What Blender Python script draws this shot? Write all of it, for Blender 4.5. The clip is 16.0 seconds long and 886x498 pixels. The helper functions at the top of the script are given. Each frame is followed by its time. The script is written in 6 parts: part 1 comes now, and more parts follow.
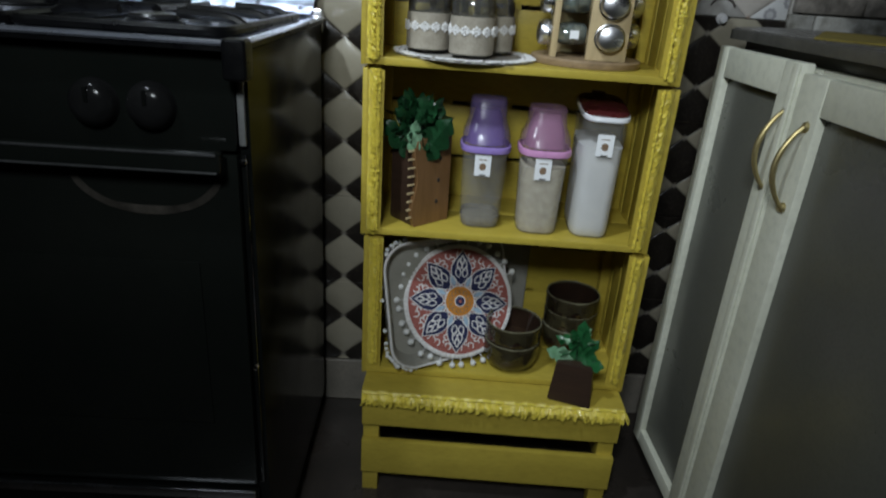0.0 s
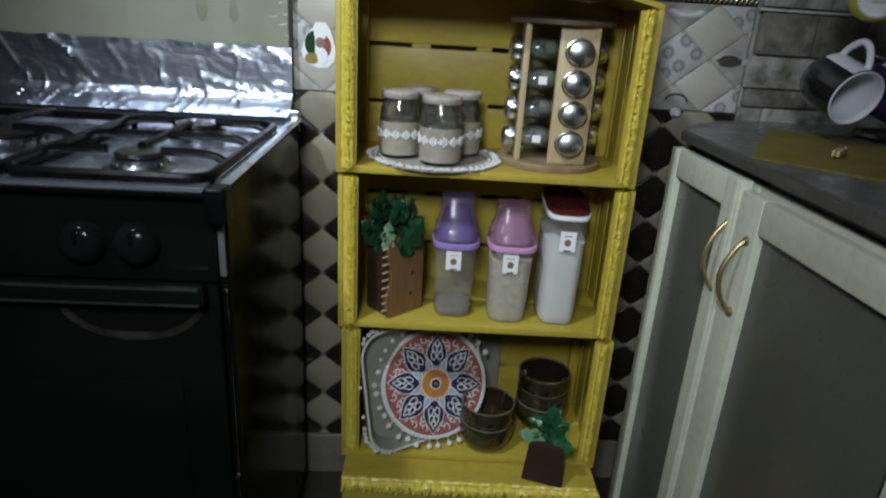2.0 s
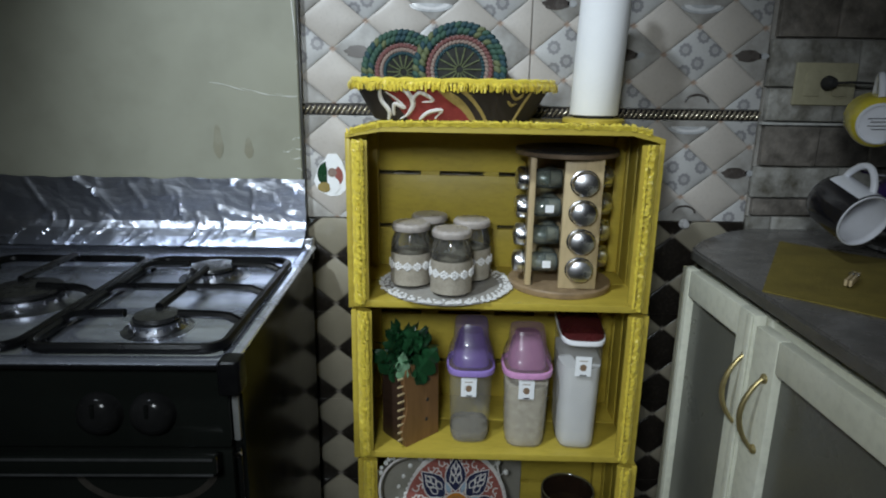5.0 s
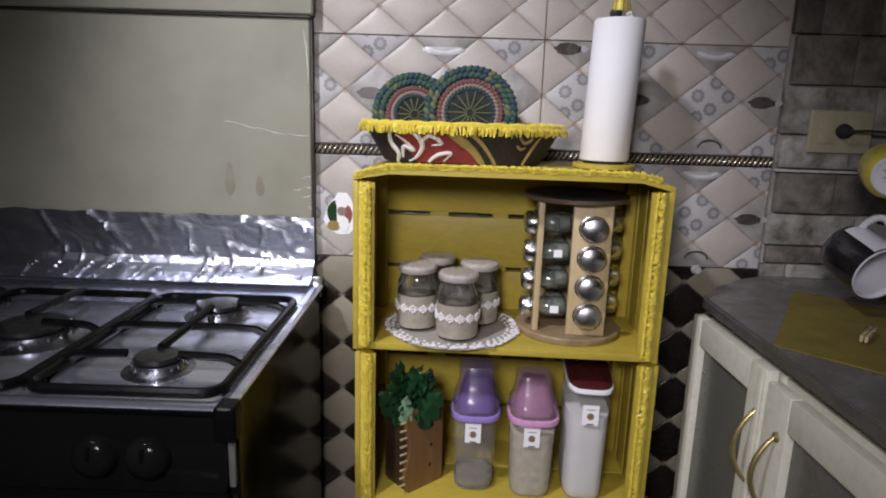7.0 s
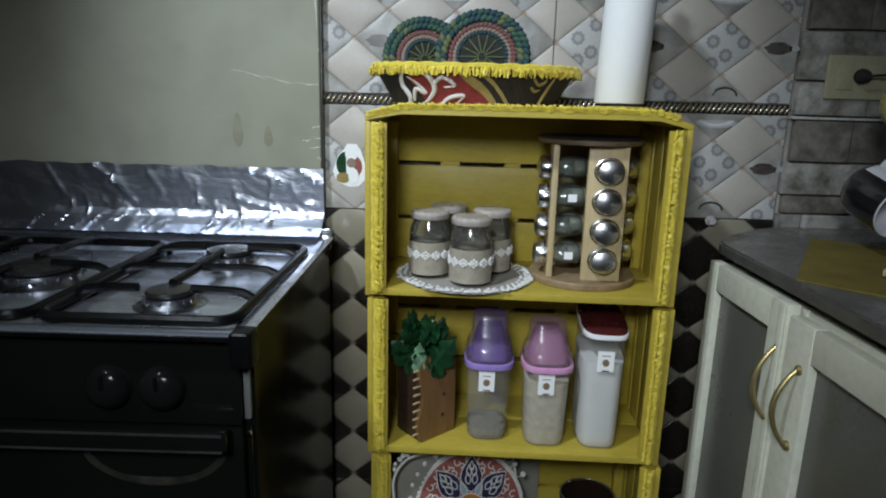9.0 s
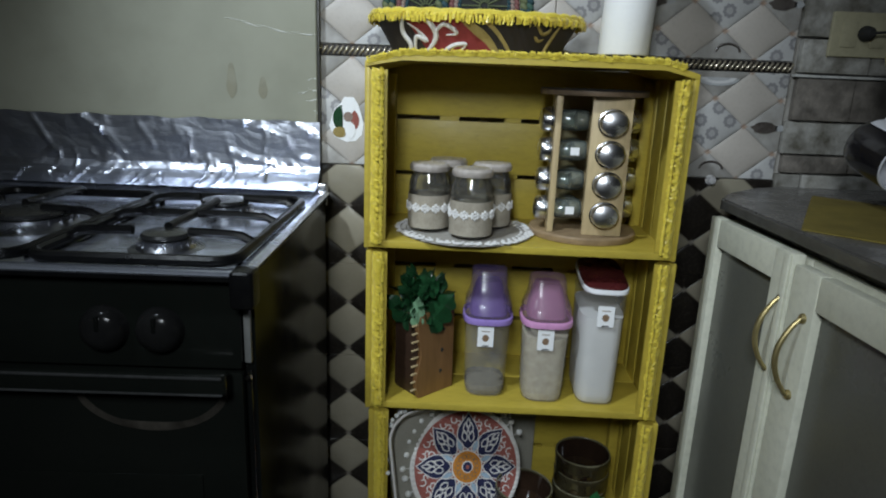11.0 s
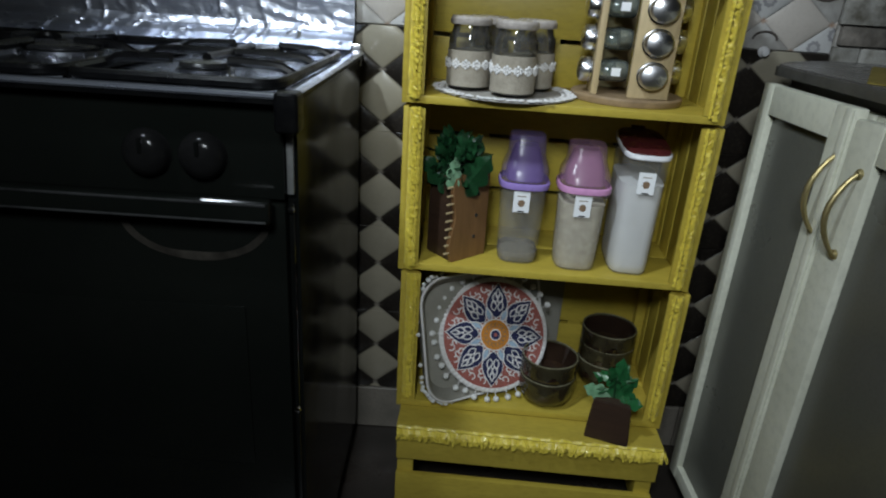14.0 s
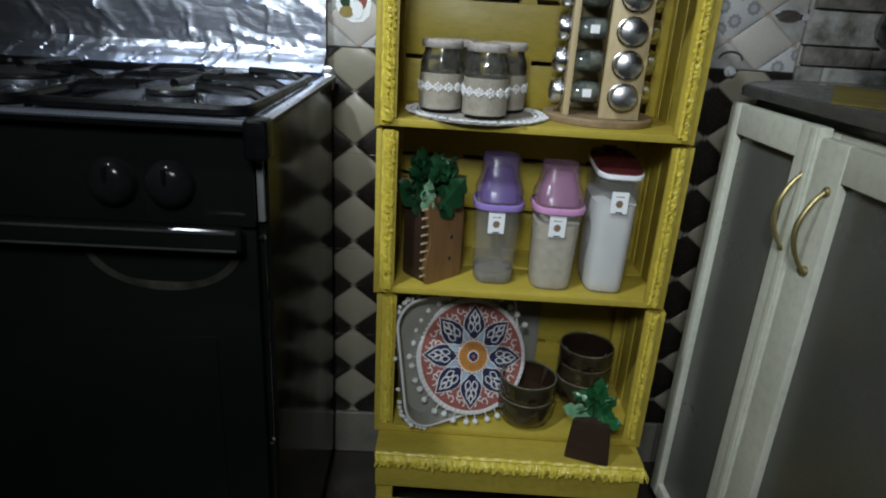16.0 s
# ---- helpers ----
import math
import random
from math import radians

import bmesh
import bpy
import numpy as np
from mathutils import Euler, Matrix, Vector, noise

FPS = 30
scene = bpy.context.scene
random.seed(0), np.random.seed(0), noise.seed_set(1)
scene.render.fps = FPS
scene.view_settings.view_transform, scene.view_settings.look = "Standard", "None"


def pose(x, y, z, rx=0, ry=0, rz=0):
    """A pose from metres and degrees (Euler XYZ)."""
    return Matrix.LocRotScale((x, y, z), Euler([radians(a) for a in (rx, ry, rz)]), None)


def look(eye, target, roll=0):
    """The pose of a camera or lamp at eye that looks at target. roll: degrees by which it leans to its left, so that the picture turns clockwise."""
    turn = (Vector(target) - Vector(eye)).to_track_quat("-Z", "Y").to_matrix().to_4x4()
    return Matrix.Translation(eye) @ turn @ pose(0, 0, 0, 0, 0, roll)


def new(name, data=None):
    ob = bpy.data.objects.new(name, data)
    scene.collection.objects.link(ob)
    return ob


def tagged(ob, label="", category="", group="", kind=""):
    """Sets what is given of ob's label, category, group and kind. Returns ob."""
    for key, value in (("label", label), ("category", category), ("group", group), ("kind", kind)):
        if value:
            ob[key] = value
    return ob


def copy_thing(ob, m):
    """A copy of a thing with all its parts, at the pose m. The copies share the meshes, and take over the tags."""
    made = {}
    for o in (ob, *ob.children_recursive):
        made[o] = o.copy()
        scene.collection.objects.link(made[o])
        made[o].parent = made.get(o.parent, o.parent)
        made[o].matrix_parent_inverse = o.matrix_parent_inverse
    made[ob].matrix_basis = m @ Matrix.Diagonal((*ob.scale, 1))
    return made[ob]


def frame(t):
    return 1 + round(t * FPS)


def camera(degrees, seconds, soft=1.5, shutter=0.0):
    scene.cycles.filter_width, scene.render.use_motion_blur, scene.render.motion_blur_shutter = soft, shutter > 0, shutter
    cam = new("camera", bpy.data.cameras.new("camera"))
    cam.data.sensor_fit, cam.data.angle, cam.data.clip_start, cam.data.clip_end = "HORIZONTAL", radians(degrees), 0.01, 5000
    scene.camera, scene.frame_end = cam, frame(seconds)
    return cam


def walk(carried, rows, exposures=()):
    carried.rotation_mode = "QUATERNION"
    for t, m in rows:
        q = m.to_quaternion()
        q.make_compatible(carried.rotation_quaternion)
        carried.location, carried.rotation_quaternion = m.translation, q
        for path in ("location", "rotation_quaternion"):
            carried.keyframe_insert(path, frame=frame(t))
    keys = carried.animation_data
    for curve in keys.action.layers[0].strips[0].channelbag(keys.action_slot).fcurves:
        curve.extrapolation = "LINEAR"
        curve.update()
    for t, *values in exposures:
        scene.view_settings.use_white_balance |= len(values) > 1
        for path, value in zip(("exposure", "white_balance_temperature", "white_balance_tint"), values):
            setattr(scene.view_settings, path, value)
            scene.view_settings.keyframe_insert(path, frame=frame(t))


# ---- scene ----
cam = camera(70.4, 16.0, soft=2.0, shutter=0.5)
PATH = [
    (0, (-0.128, -0.99, 0.932), (-0.07, 0.851, 0.152), 4.1),
    (0.5, (-0.132, -1.001, 0.933), (-0.056, 0.805, 0.077), 4.0),
    (1, (-0.133, -0.998, 0.965), (-0.05, 0.82, 0.136), 4.0),
    (1.5, (-0.131, -1.002, 1.017), (-0.039, 0.849, 0.264), 3.9),
    (2, (-0.117, -0.997, 1.058), (-0.012, 0.875, 0.362), 3.5),
    (2.5, (-0.116, -0.992, 1.104), (0.003, 0.911, 0.499), 4.2),
    (3, (-0.113, -0.987, 1.146), (-0.001, 0.922, 0.56), 2.5),
    (3.5, (-0.118, -0.99, 1.153), (-0.055, 0.93, 0.598), 2.6),
    (4, (-0.123, -0.978, 1.172), (-0.063, 0.952, 0.653), 1.6),
    (4.5, (-0.118, -0.971, 1.17), (-0.064, 0.958, 0.643), 1.0),
    (7, (-0.096, -0.956, 1.192), (-0.106, 0.998, 0.766), 1.8),
    (7.5, (-0.107, -0.952, 1.181), (-0.135, 0.993, 0.718), 1.0),
    (8, (-0.109, -0.959, 1.164), (-0.137, 0.993, 0.73), 1.9),
    (8.5, (-0.111, -0.957, 1.137), (-0.142, 0.979, 0.637), 2.7),
    (9, (-0.113, -0.958, 1.115), (-0.126, 0.99, 0.66), 1.5),
    (11.5, (-0.135, -0.951, 1.066), (-0.099, 0.973, 0.521), 2.4),
    (12, (-0.133, -0.949, 1.066), (-0.163, 0.967, 0.494), 2.7),
    (12.5, (-0.147, -0.964, 1.048), (-0.254, 0.944, 0.458), 1.2),
    (13, (-0.143, -0.966, 1.022), (-0.165, 0.916, 0.345), 2.2),
    (13.5, (-0.157, -0.975, 0.994), (-0.235, 0.882, 0.255), 2.6),
    (14, (-0.162, -0.969, 0.972), (-0.167, 0.881, 0.212), 3.8),
    (14.5, (-0.16, -0.965, 0.966), (-0.129, 0.88, 0.193), 3.5),
    (15, (-0.158, -0.965, 0.968), (-0.114, 0.885, 0.208), 3.8),
    (15.5, (-0.155, -0.963, 0.97), (-0.104, 0.893, 0.226), 3.2),
    (16, (-0.16, -0.959, 0.978), (-0.095, 0.911, 0.272), 3.5),
]
EXPOSURES = [
    (0.0, 0.0, 6500, 10), (2.3, 0.0, 6500, 10), (2.5, 0.0, 6600, 12), (2.8, 0.0, 6600, 12), (3.0, 0.0, 6500, 10),
    (6.4, 0.0, 6500, 10), (6.7, 0.15, 7100, 28), (7.6, 0.15, 7100, 28), (7.9, 0.0, 6500, 10), (16.0, 0.0, 6500, 10),
]
walk(cam, [(t, look(eye, target, roll)) for t, eye, target, roll in PATH], EXPOSURES)

# ---- light: a ceiling lamp and an added fill spot, closed room, faint world ----
world = bpy.data.worlds.new("night_room")
scene.world = world
world.use_nodes = True
world.node_tree.nodes["Background"].inputs["Color"].default_value = (0.5, 0.6, 0.75, 1)
world.node_tree.nodes["Background"].inputs["Strength"].default_value = 0.02
LAMP = Vector((-0.88, -0.92, 2.36))
lamp_data = bpy.data.lights.new("ceiling_spot", "SPOT")
lamp_data.shadow_soft_size, lamp_data.spot_size, lamp_data.spot_blend = 0.06, radians(47), 1.0
lamp_data.energy, lamp_data.color = 102.0, (0.86, 0.985, 1.09)
lamp_ob = new("ceiling_spot", lamp_data)
lamp_ob.matrix_world = look(LAMP, (-0.12, 0.25, 0.93))
# added broad soft fill spot behind the camera's way, to lighten the crates
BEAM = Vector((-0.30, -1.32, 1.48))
beam_data = bpy.data.lights.new("fill_spot", "SPOT")
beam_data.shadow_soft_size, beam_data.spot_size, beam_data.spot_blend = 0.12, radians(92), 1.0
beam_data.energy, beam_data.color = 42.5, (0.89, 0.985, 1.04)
beam_ob = new("fill_spot", beam_data)
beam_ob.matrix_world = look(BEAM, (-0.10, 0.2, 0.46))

# ---- helpers for things and parts ----


def node_mat(name):
    m = bpy.data.materials.new(name)
    m.use_nodes = True
    nt = m.node_tree
    return m, nt, nt.nodes["Principled BSDF"]


def math_node(nt, op, a, b=None):
    n = nt.nodes.new("ShaderNodeMath")
    n.operation = op
    for i, v in enumerate((a, b)):
        if v is None:
            continue
        if isinstance(v, (int, float)):
            n.inputs[i].default_value = v
        else:
            nt.links.new(v, n.inputs[i])
    return n.outputs[0]


def mix_col(nt, fac, a, b):
    n = nt.nodes.new("ShaderNodeMix")
    n.data_type = "RGBA"
    if isinstance(fac, (int, float)):
        n.inputs[0].default_value = fac
    else:
        nt.links.new(fac, n.inputs[0])
    for i, v in ((6, a), (7, b)):
        if isinstance(v, tuple):
            n.inputs[i].default_value = (*v, 1)
        else:
            nt.links.new(v, n.inputs[i])
    return n.outputs[2]


def noise_out(nt, vec, scale, detail=4.0, rough=0.6):
    n = nt.nodes.new("ShaderNodeTexNoise")
    n.inputs["Scale"].default_value, n.inputs["Detail"].default_value, n.inputs["Roughness"].default_value = scale, detail, rough
    if vec is not None:
        nt.links.new(vec, n.inputs["Vector"])
    return n.outputs["Fac"]


def ramp(nt, fac, lo, hi):
    n = nt.nodes.new("ShaderNodeMapRange")
    n.inputs[1].default_value, n.inputs[2].default_value = lo, hi
    nt.links.new(fac, n.inputs[0])
    return n.outputs[0]


def add_bump(nt, bsdf, height, strength, dist):
    n = nt.nodes.new("ShaderNodeBump")
    n.inputs["Strength"].default_value, n.inputs["Distance"].default_value = strength, dist
    nt.links.new(height, n.inputs["Height"])
    nt.links.new(n.outputs[0], bsdf.inputs["Normal"])


def surf(name, col, col2=None, scale=12.0, rough=0.5, metal=0.0, bump=0.15, bscale=120.0, dist=0.001, stretch=None, trans=0.0, ior=1.45, coat=0.0, sheen=0.0, vary=0.0, alpha=1.0, spec=0.5, grain=0.35):
    """A two-scale surface: large soft mottling, fine grain in colour and relief, uneven gloss."""
    m, nt, b = node_mat(name)
    tc = nt.nodes.new("ShaderNodeTexCoord").outputs["Object"]
    if stretch:
        mp = nt.nodes.new("ShaderNodeMapping")
        mp.inputs["Scale"].default_value = stretch
        nt.links.new(tc, mp.inputs["Vector"])
        tc = mp.outputs[0]
    col2 = col2 or tuple(c * 0.72 for c in col)
    big = ramp(nt, noise_out(nt, tc, scale, 5), 0.35, 0.7)
    fine = noise_out(nt, tc, bscale, 3)
    c = mix_col(nt, big, col, col2)
    c = mix_col(nt, math_node(nt, "MULTIPLY", ramp(nt, fine, 0.45, 0.8), grain), c, tuple(x * 0.6 for x in col2))
    if vary:
        info = nt.nodes.new("ShaderNodeObjectInfo")
        hs = nt.nodes.new("ShaderNodeHueSaturation")
        nt.links.new(math_node(nt, "ADD", math_node(nt, "MULTIPLY", info.outputs["Random"], vary), 1 - vary / 2), hs.inputs["Value"])
        nt.links.new(c, hs.inputs["Color"])
        c = hs.outputs[0]
    nt.links.new(c, b.inputs["Base Color"])
    r = math_node(nt, "ADD", math_node(nt, "MULTIPLY", big, 0.16), rough - 0.08)
    nt.links.new(r, b.inputs["Roughness"])
    b.inputs["Metallic"].default_value = metal
    b.inputs["Transmission Weight"].default_value, b.inputs["IOR"].default_value = trans, ior
    b.inputs["Specular IOR Level"].default_value = spec
    b.inputs["Coat Weight"].default_value = coat
    b.inputs["Sheen Weight"].default_value = sheen
    b.inputs["Alpha"].default_value = alpha
    if bump:
        add_bump(nt, b, fine, bump, dist)
    return m


def thing(name, label, category, loc=(0, 0, 0), rot=(0, 0, 0), group="", kind=""):
    e = new(name)
    e.empty_display_size = 0.05
    e.matrix_world = pose(*loc, *rot)
    return tagged(e, label, category, group, kind)


def part(name, bm, mat, parent=None, label="", smooth=35):
    me = bpy.data.meshes.new(name)
    bm.to_mesh(me)
    bm.free()
    me.materials.append(mat)
    if smooth:
        me.polygons.foreach_set("use_smooth", [True] * len(me.polygons))
        me.set_sharp_from_angle(angle=radians(smooth))
    ob = new(name, me)
    if parent:
        ob.parent = parent
    if label:
        tagged(ob, label)
    return ob


def shared(name, me, parent, m):
    ob = new(name, me)
    ob.parent = parent
    ob.matrix_basis = m
    return ob


def box(bm, x0, x1, y0, y1, z0, z1, bev=0.002, seg=2, m=None):
    geo = bmesh.ops.create_cube(bm, size=1)["verts"]
    mm = Matrix.Translation(((x0 + x1) / 2, (y0 + y1) / 2, (z0 + z1) / 2)) @ Matrix.Diagonal((x1 - x0, y1 - y0, z1 - z0, 1))
    bmesh.ops.transform(bm, matrix=mm, verts=geo)
    if bev:
        edges = list({e for v in geo for e in v.link_edges})
        out = bmesh.ops.bevel(bm, geom=edges, offset=bev, segments=seg, affect="EDGES", profile=0.6)
        geo = list({v for f in out["faces"] for v in f.verts} | {v for v in geo if v.is_valid})
    if m is not None:
        bmesh.ops.transform(bm, matrix=m, verts=geo)
    return bm


def boxed(*a, **k):
    return box(bmesh.new(), *a, **k)


def lathe(profile, n=32, m=None, bm=None, squash=None):
    """A surface of revolution about z from (radius, height) pairs. squash: f(angle, r, z) -> (x, y)."""
    bm = bm or bmesh.new()
    rings = []
    for r, z in profile:
        if r <= 1e-6:
            rings.append([bm.verts.new((0, 0, z))])
        else:
            ring = []
            for i in range(n):
                a = 2 * math.pi * i / n
                x, y = squash(a, r, z) if squash else (r * math.cos(a), r * math.sin(a))
                ring.append(bm.verts.new((x, y, z)))
            rings.append(ring)
    for a, b in zip(rings, rings[1:]):
        for i in range(n):
            j = (i + 1) % n
            if len(a) == 1 and len(b) == 1:
                continue
            if len(a) == 1:
                bm.faces.new((a[0], b[j], b[i]))
            elif len(b) == 1:
                bm.faces.new((a[i], a[j], b[0]))
            else:
                bm.faces.new((a[i], a[j], b[j], b[i]))
    bmesh.ops.recalc_face_normals(bm, faces=bm.faces)
    if m is not None:
        bmesh.ops.transform(bm, matrix=m, verts=[v for ring in rings for v in ring])
    return bm


def tube(pts, r, n=8, bm=None, closed=False, caps=True):
    """A round bar along points; r may be a number or a function of 0..1."""
    bm = bm or bmesh.new()
    pts = [Vector(p) for p in pts]
    rings, side = [], None
    cnt = len(pts)
    for i, p in enumerate(pts):
        a = pts[i - 1] if i or closed else pts[0]
        b = pts[(i + 1) % cnt] if i < cnt - 1 or closed else pts[-1]
        d = (b - a).normalized()
        if side is None:
            side = d.orthogonal().normalized()
        side = (side - d * side.dot(d)).normalized()
        up = d.cross(side)
        rad = r(i / max(1, cnt - 1)) if callable(r) else r
        rings.append([bm.verts.new(p + rad * (math.cos(2 * math.pi * k / n) * side + math.sin(2 * math.pi * k / n) * up)) for k in range(n)])
    pairs = list(zip(rings, rings[1:])) + ([(rings[-1], rings[0])] if closed else [])
    for a, b in pairs:
        for k in range(n):
            bm.faces.new((a[k], a[(k + 1) % n], b[(k + 1) % n], b[k]))
    if caps and not closed:
        bm.faces.new(rings[0][::-1])
        bm.faces.new(rings[-1])
    return bm


def prism(outline, depth, m=None, bm=None, bev=0.0):
    """A plate: an outline in x, y drawn out by depth along z."""
    bm = bm or bmesh.new()
    low = [bm.verts.new((x, y, 0)) for x, y in outline]
    top = [bm.verts.new((x, y, depth)) for x, y in outline]
    n = len(outline)
    faces = [bm.faces.new(low[::-1]), bm.faces.new(top)]
    faces += [bm.faces.new((low[i], low[(i + 1) % n], top[(i + 1) % n], top[i])) for i in range(n)]
    vs = low + top
    if bev:
        out = bmesh.ops.bevel(bm, geom=[e for e in faces[1].edges], offset=bev, segments=2, affect="EDGES")
        vs = list({v for f in out["faces"] for v in f.verts} | {v for v in vs if v.is_valid})
    if m is not None:
        bmesh.ops.transform(bm, matrix=m, verts=vs)
    return bm


def ball(bm, c, r, u=8, v=6, squash=(1, 1, 1)):
    geo = bmesh.ops.create_uvsphere(bm, u_segments=u, v_segments=v, radius=r)["verts"]
    bmesh.ops.transform(bm, matrix=Matrix.Translation(c) @ Matrix.Diagonal((*squash, 1)), verts=geo)
    return bm


def strip(bm, pts, w, across):
    """A thin ribbon through points, w wide along the direction across."""
    across = Vector(across).normalized() * w / 2
    vs = [(bm.verts.new(Vector(p) - across), bm.verts.new(Vector(p) + across)) for p in pts]
    for a, b in zip(vs, vs[1:]):
        bm.faces.new((a[0], a[1], b[1], b[0]))


def arc(cx, cy, rx, ry, a0, a1, n):
    return [(cx + rx * math.cos(radians(a0 + (a1 - a0) * i / n)), cy + ry * math.sin(radians(a0 + (a1 - a0) * i / n))) for i in range(n + 1)]


def round_rect(w, h, r, n=6):
    pts = []
    for sx, sy, a in ((1, 1, 0), (-1, 1, 90), (-1, -1, 180), (1, -1, 270)):
        pts += arc(sx * (w / 2 - r), sy * (h / 2 - r), r, r, a, a + 90, n)
    return pts


def clear_mat(name, tint, gloss=0.05, base=0.04, haze=0.0, veil_tint=(0.5, 0.52, 0.48)):
    """Thin clear glass: what lies behind shows through, with mirror gloss rising at grazing angles."""
    m = bpy.data.materials.new(name)
    m.use_nodes = True
    nt = m.node_tree
    nt.nodes.remove(nt.nodes["Principled BSDF"])
    out = nt.nodes["Material Output"]
    see, gl, mx, fr = (nt.nodes.new(k) for k in ("ShaderNodeBsdfTransparent", "ShaderNodeBsdfGlossy", "ShaderNodeMixShader", "ShaderNodeFresnel"))
    see.inputs["Color"].default_value = (*tint, 1)
    gl.inputs["Roughness"].default_value = gloss
    fr.inputs["IOR"].default_value = 1.5
    nt.links.new(math_node(nt, "ADD", fr.outputs[0], base), mx.inputs[0])
    # haze: pale diffuse veil painted into the glass to brighten its shaded inside
    if haze:
        dull, veil = nt.nodes.new("ShaderNodeBsdfDiffuse"), nt.nodes.new("ShaderNodeMixShader")
        dull.inputs["Color"].default_value = (*veil_tint, 1)
        tc = nt.nodes.new("ShaderNodeTexCoord").outputs["Object"]
        nt.links.new(math_node(nt, "MULTIPLY", ramp(nt, noise_out(nt, tc, 40.0, 3), 0.2, 0.75), haze), veil.inputs[0])
        nt.links.new(see.outputs[0], veil.inputs[1])
        nt.links.new(dull.outputs[0], veil.inputs[2])
        see = veil
    nt.links.new(see.outputs[0], mx.inputs[1])
    nt.links.new(gl.outputs[0], mx.inputs[2])
    nt.links.new(mx.outputs[0], out.inputs["Surface"])
    return m


# ---- materials ----
YELLOW = surf("yellow_paint", (0.53, 0.41, 0.062), (0.44, 0.335, 0.048), 9, 0.42, bump=0.25, bscale=60, dist=0.0015, stretch=(1, 3, 3), vary=0.12)
FRINGE = surf("yellow_fringe_thread", (0.87, 0.71, 0.10), (0.68, 0.53, 0.05), 90, 0.33, bump=0.2, bscale=500, sheen=0.2, coat=0.2)
BLACK_ENAMEL = surf("black_enamel", (0.003, 0.0034, 0.0032), (0.005, 0.0054, 0.005), 5, 0.10, bump=0.02, bscale=40, spec=0.40)
SIDE_ENAMEL = surf("dull_black_side", (0.004, 0.0046, 0.0042), (0.007, 0.0075, 0.007), 6, 0.17, bump=0.05, bscale=14, dist=0.002, spec=0.09)
BLACK_GLASS = surf("black_oven_glass", (0.0044, 0.0053, 0.0046), (0.0064, 0.0072, 0.0062), 4, 0.10, bump=0.0, spec=0.14)
CAST = surf("black_cast_iron", (0.0025, 0.0025, 0.003), (0.004, 0.004, 0.004), 40, 0.34, spec=0.14, bump=0.3, bscale=300, dist=0.0006)
STEEL = surf("brushed_steel", (0.56, 0.57, 0.60), (0.40, 0.41, 0.44), 7, 0.25, metal=1.0, bump=0.08, bscale=150, stretch=(1, 12, 1))
HOB_STEEL = surf("stained_hob_steel", (0.68, 0.72, 0.83), (0.40, 0.43, 0.51), 11, 0.23, metal=0.86, bump=0.03, bscale=90, stretch=(1, 2.5, 1))
CHROME = surf("polished_chrome", (0.75, 0.76, 0.78), (0.6, 0.6, 0.62), 20, 0.14, metal=1.0, bump=0.0)
BRASS = surf("brushed_gold_handle", (0.47, 0.39, 0.19), (0.36, 0.29, 0.13), 30, 0.42, metal=0.8, bump=0.1)
LID = surf("olive_plastic_wrapped_lid", (0.31, 0.31, 0.242), (0.275, 0.275, 0.21), 3, 0.62, bump=0.12, bscale=9, dist=0.004)
CREAM = surf("cream_cabinet_paint", (0.74, 0.74, 0.62), (0.64, 0.64, 0.52), 6, 0.42, bump=0.1, bscale=80, vary=0.05)
GREY_PANEL = surf("taupe_cabinet_panel", (0.118, 0.118, 0.100), (0.098, 0.098, 0.083), 5, 0.34, bump=0.06, bscale=220)
WORKTOP = surf("grey_stone_worktop", (0.17, 0.16, 0.15), (0.11, 0.105, 0.098), 30, 0.3, bump=0.05, bscale=300)
FLOOR = surf("dark_floor_tile", (0.055, 0.045, 0.038), (0.035, 0.03, 0.026), 8, 0.32, bump=0.05, bscale=60)
PLASTER = surf("room_plaster", (0.22, 0.21, 0.19), (0.18, 0.17, 0.15), 3, 0.85, bump=0.2, bscale=60)
GROUT = surf("grey_grout", (0.40, 0.38, 0.35), (0.30, 0.285, 0.26), 20, 0.9, bump=0.3, bscale=200)


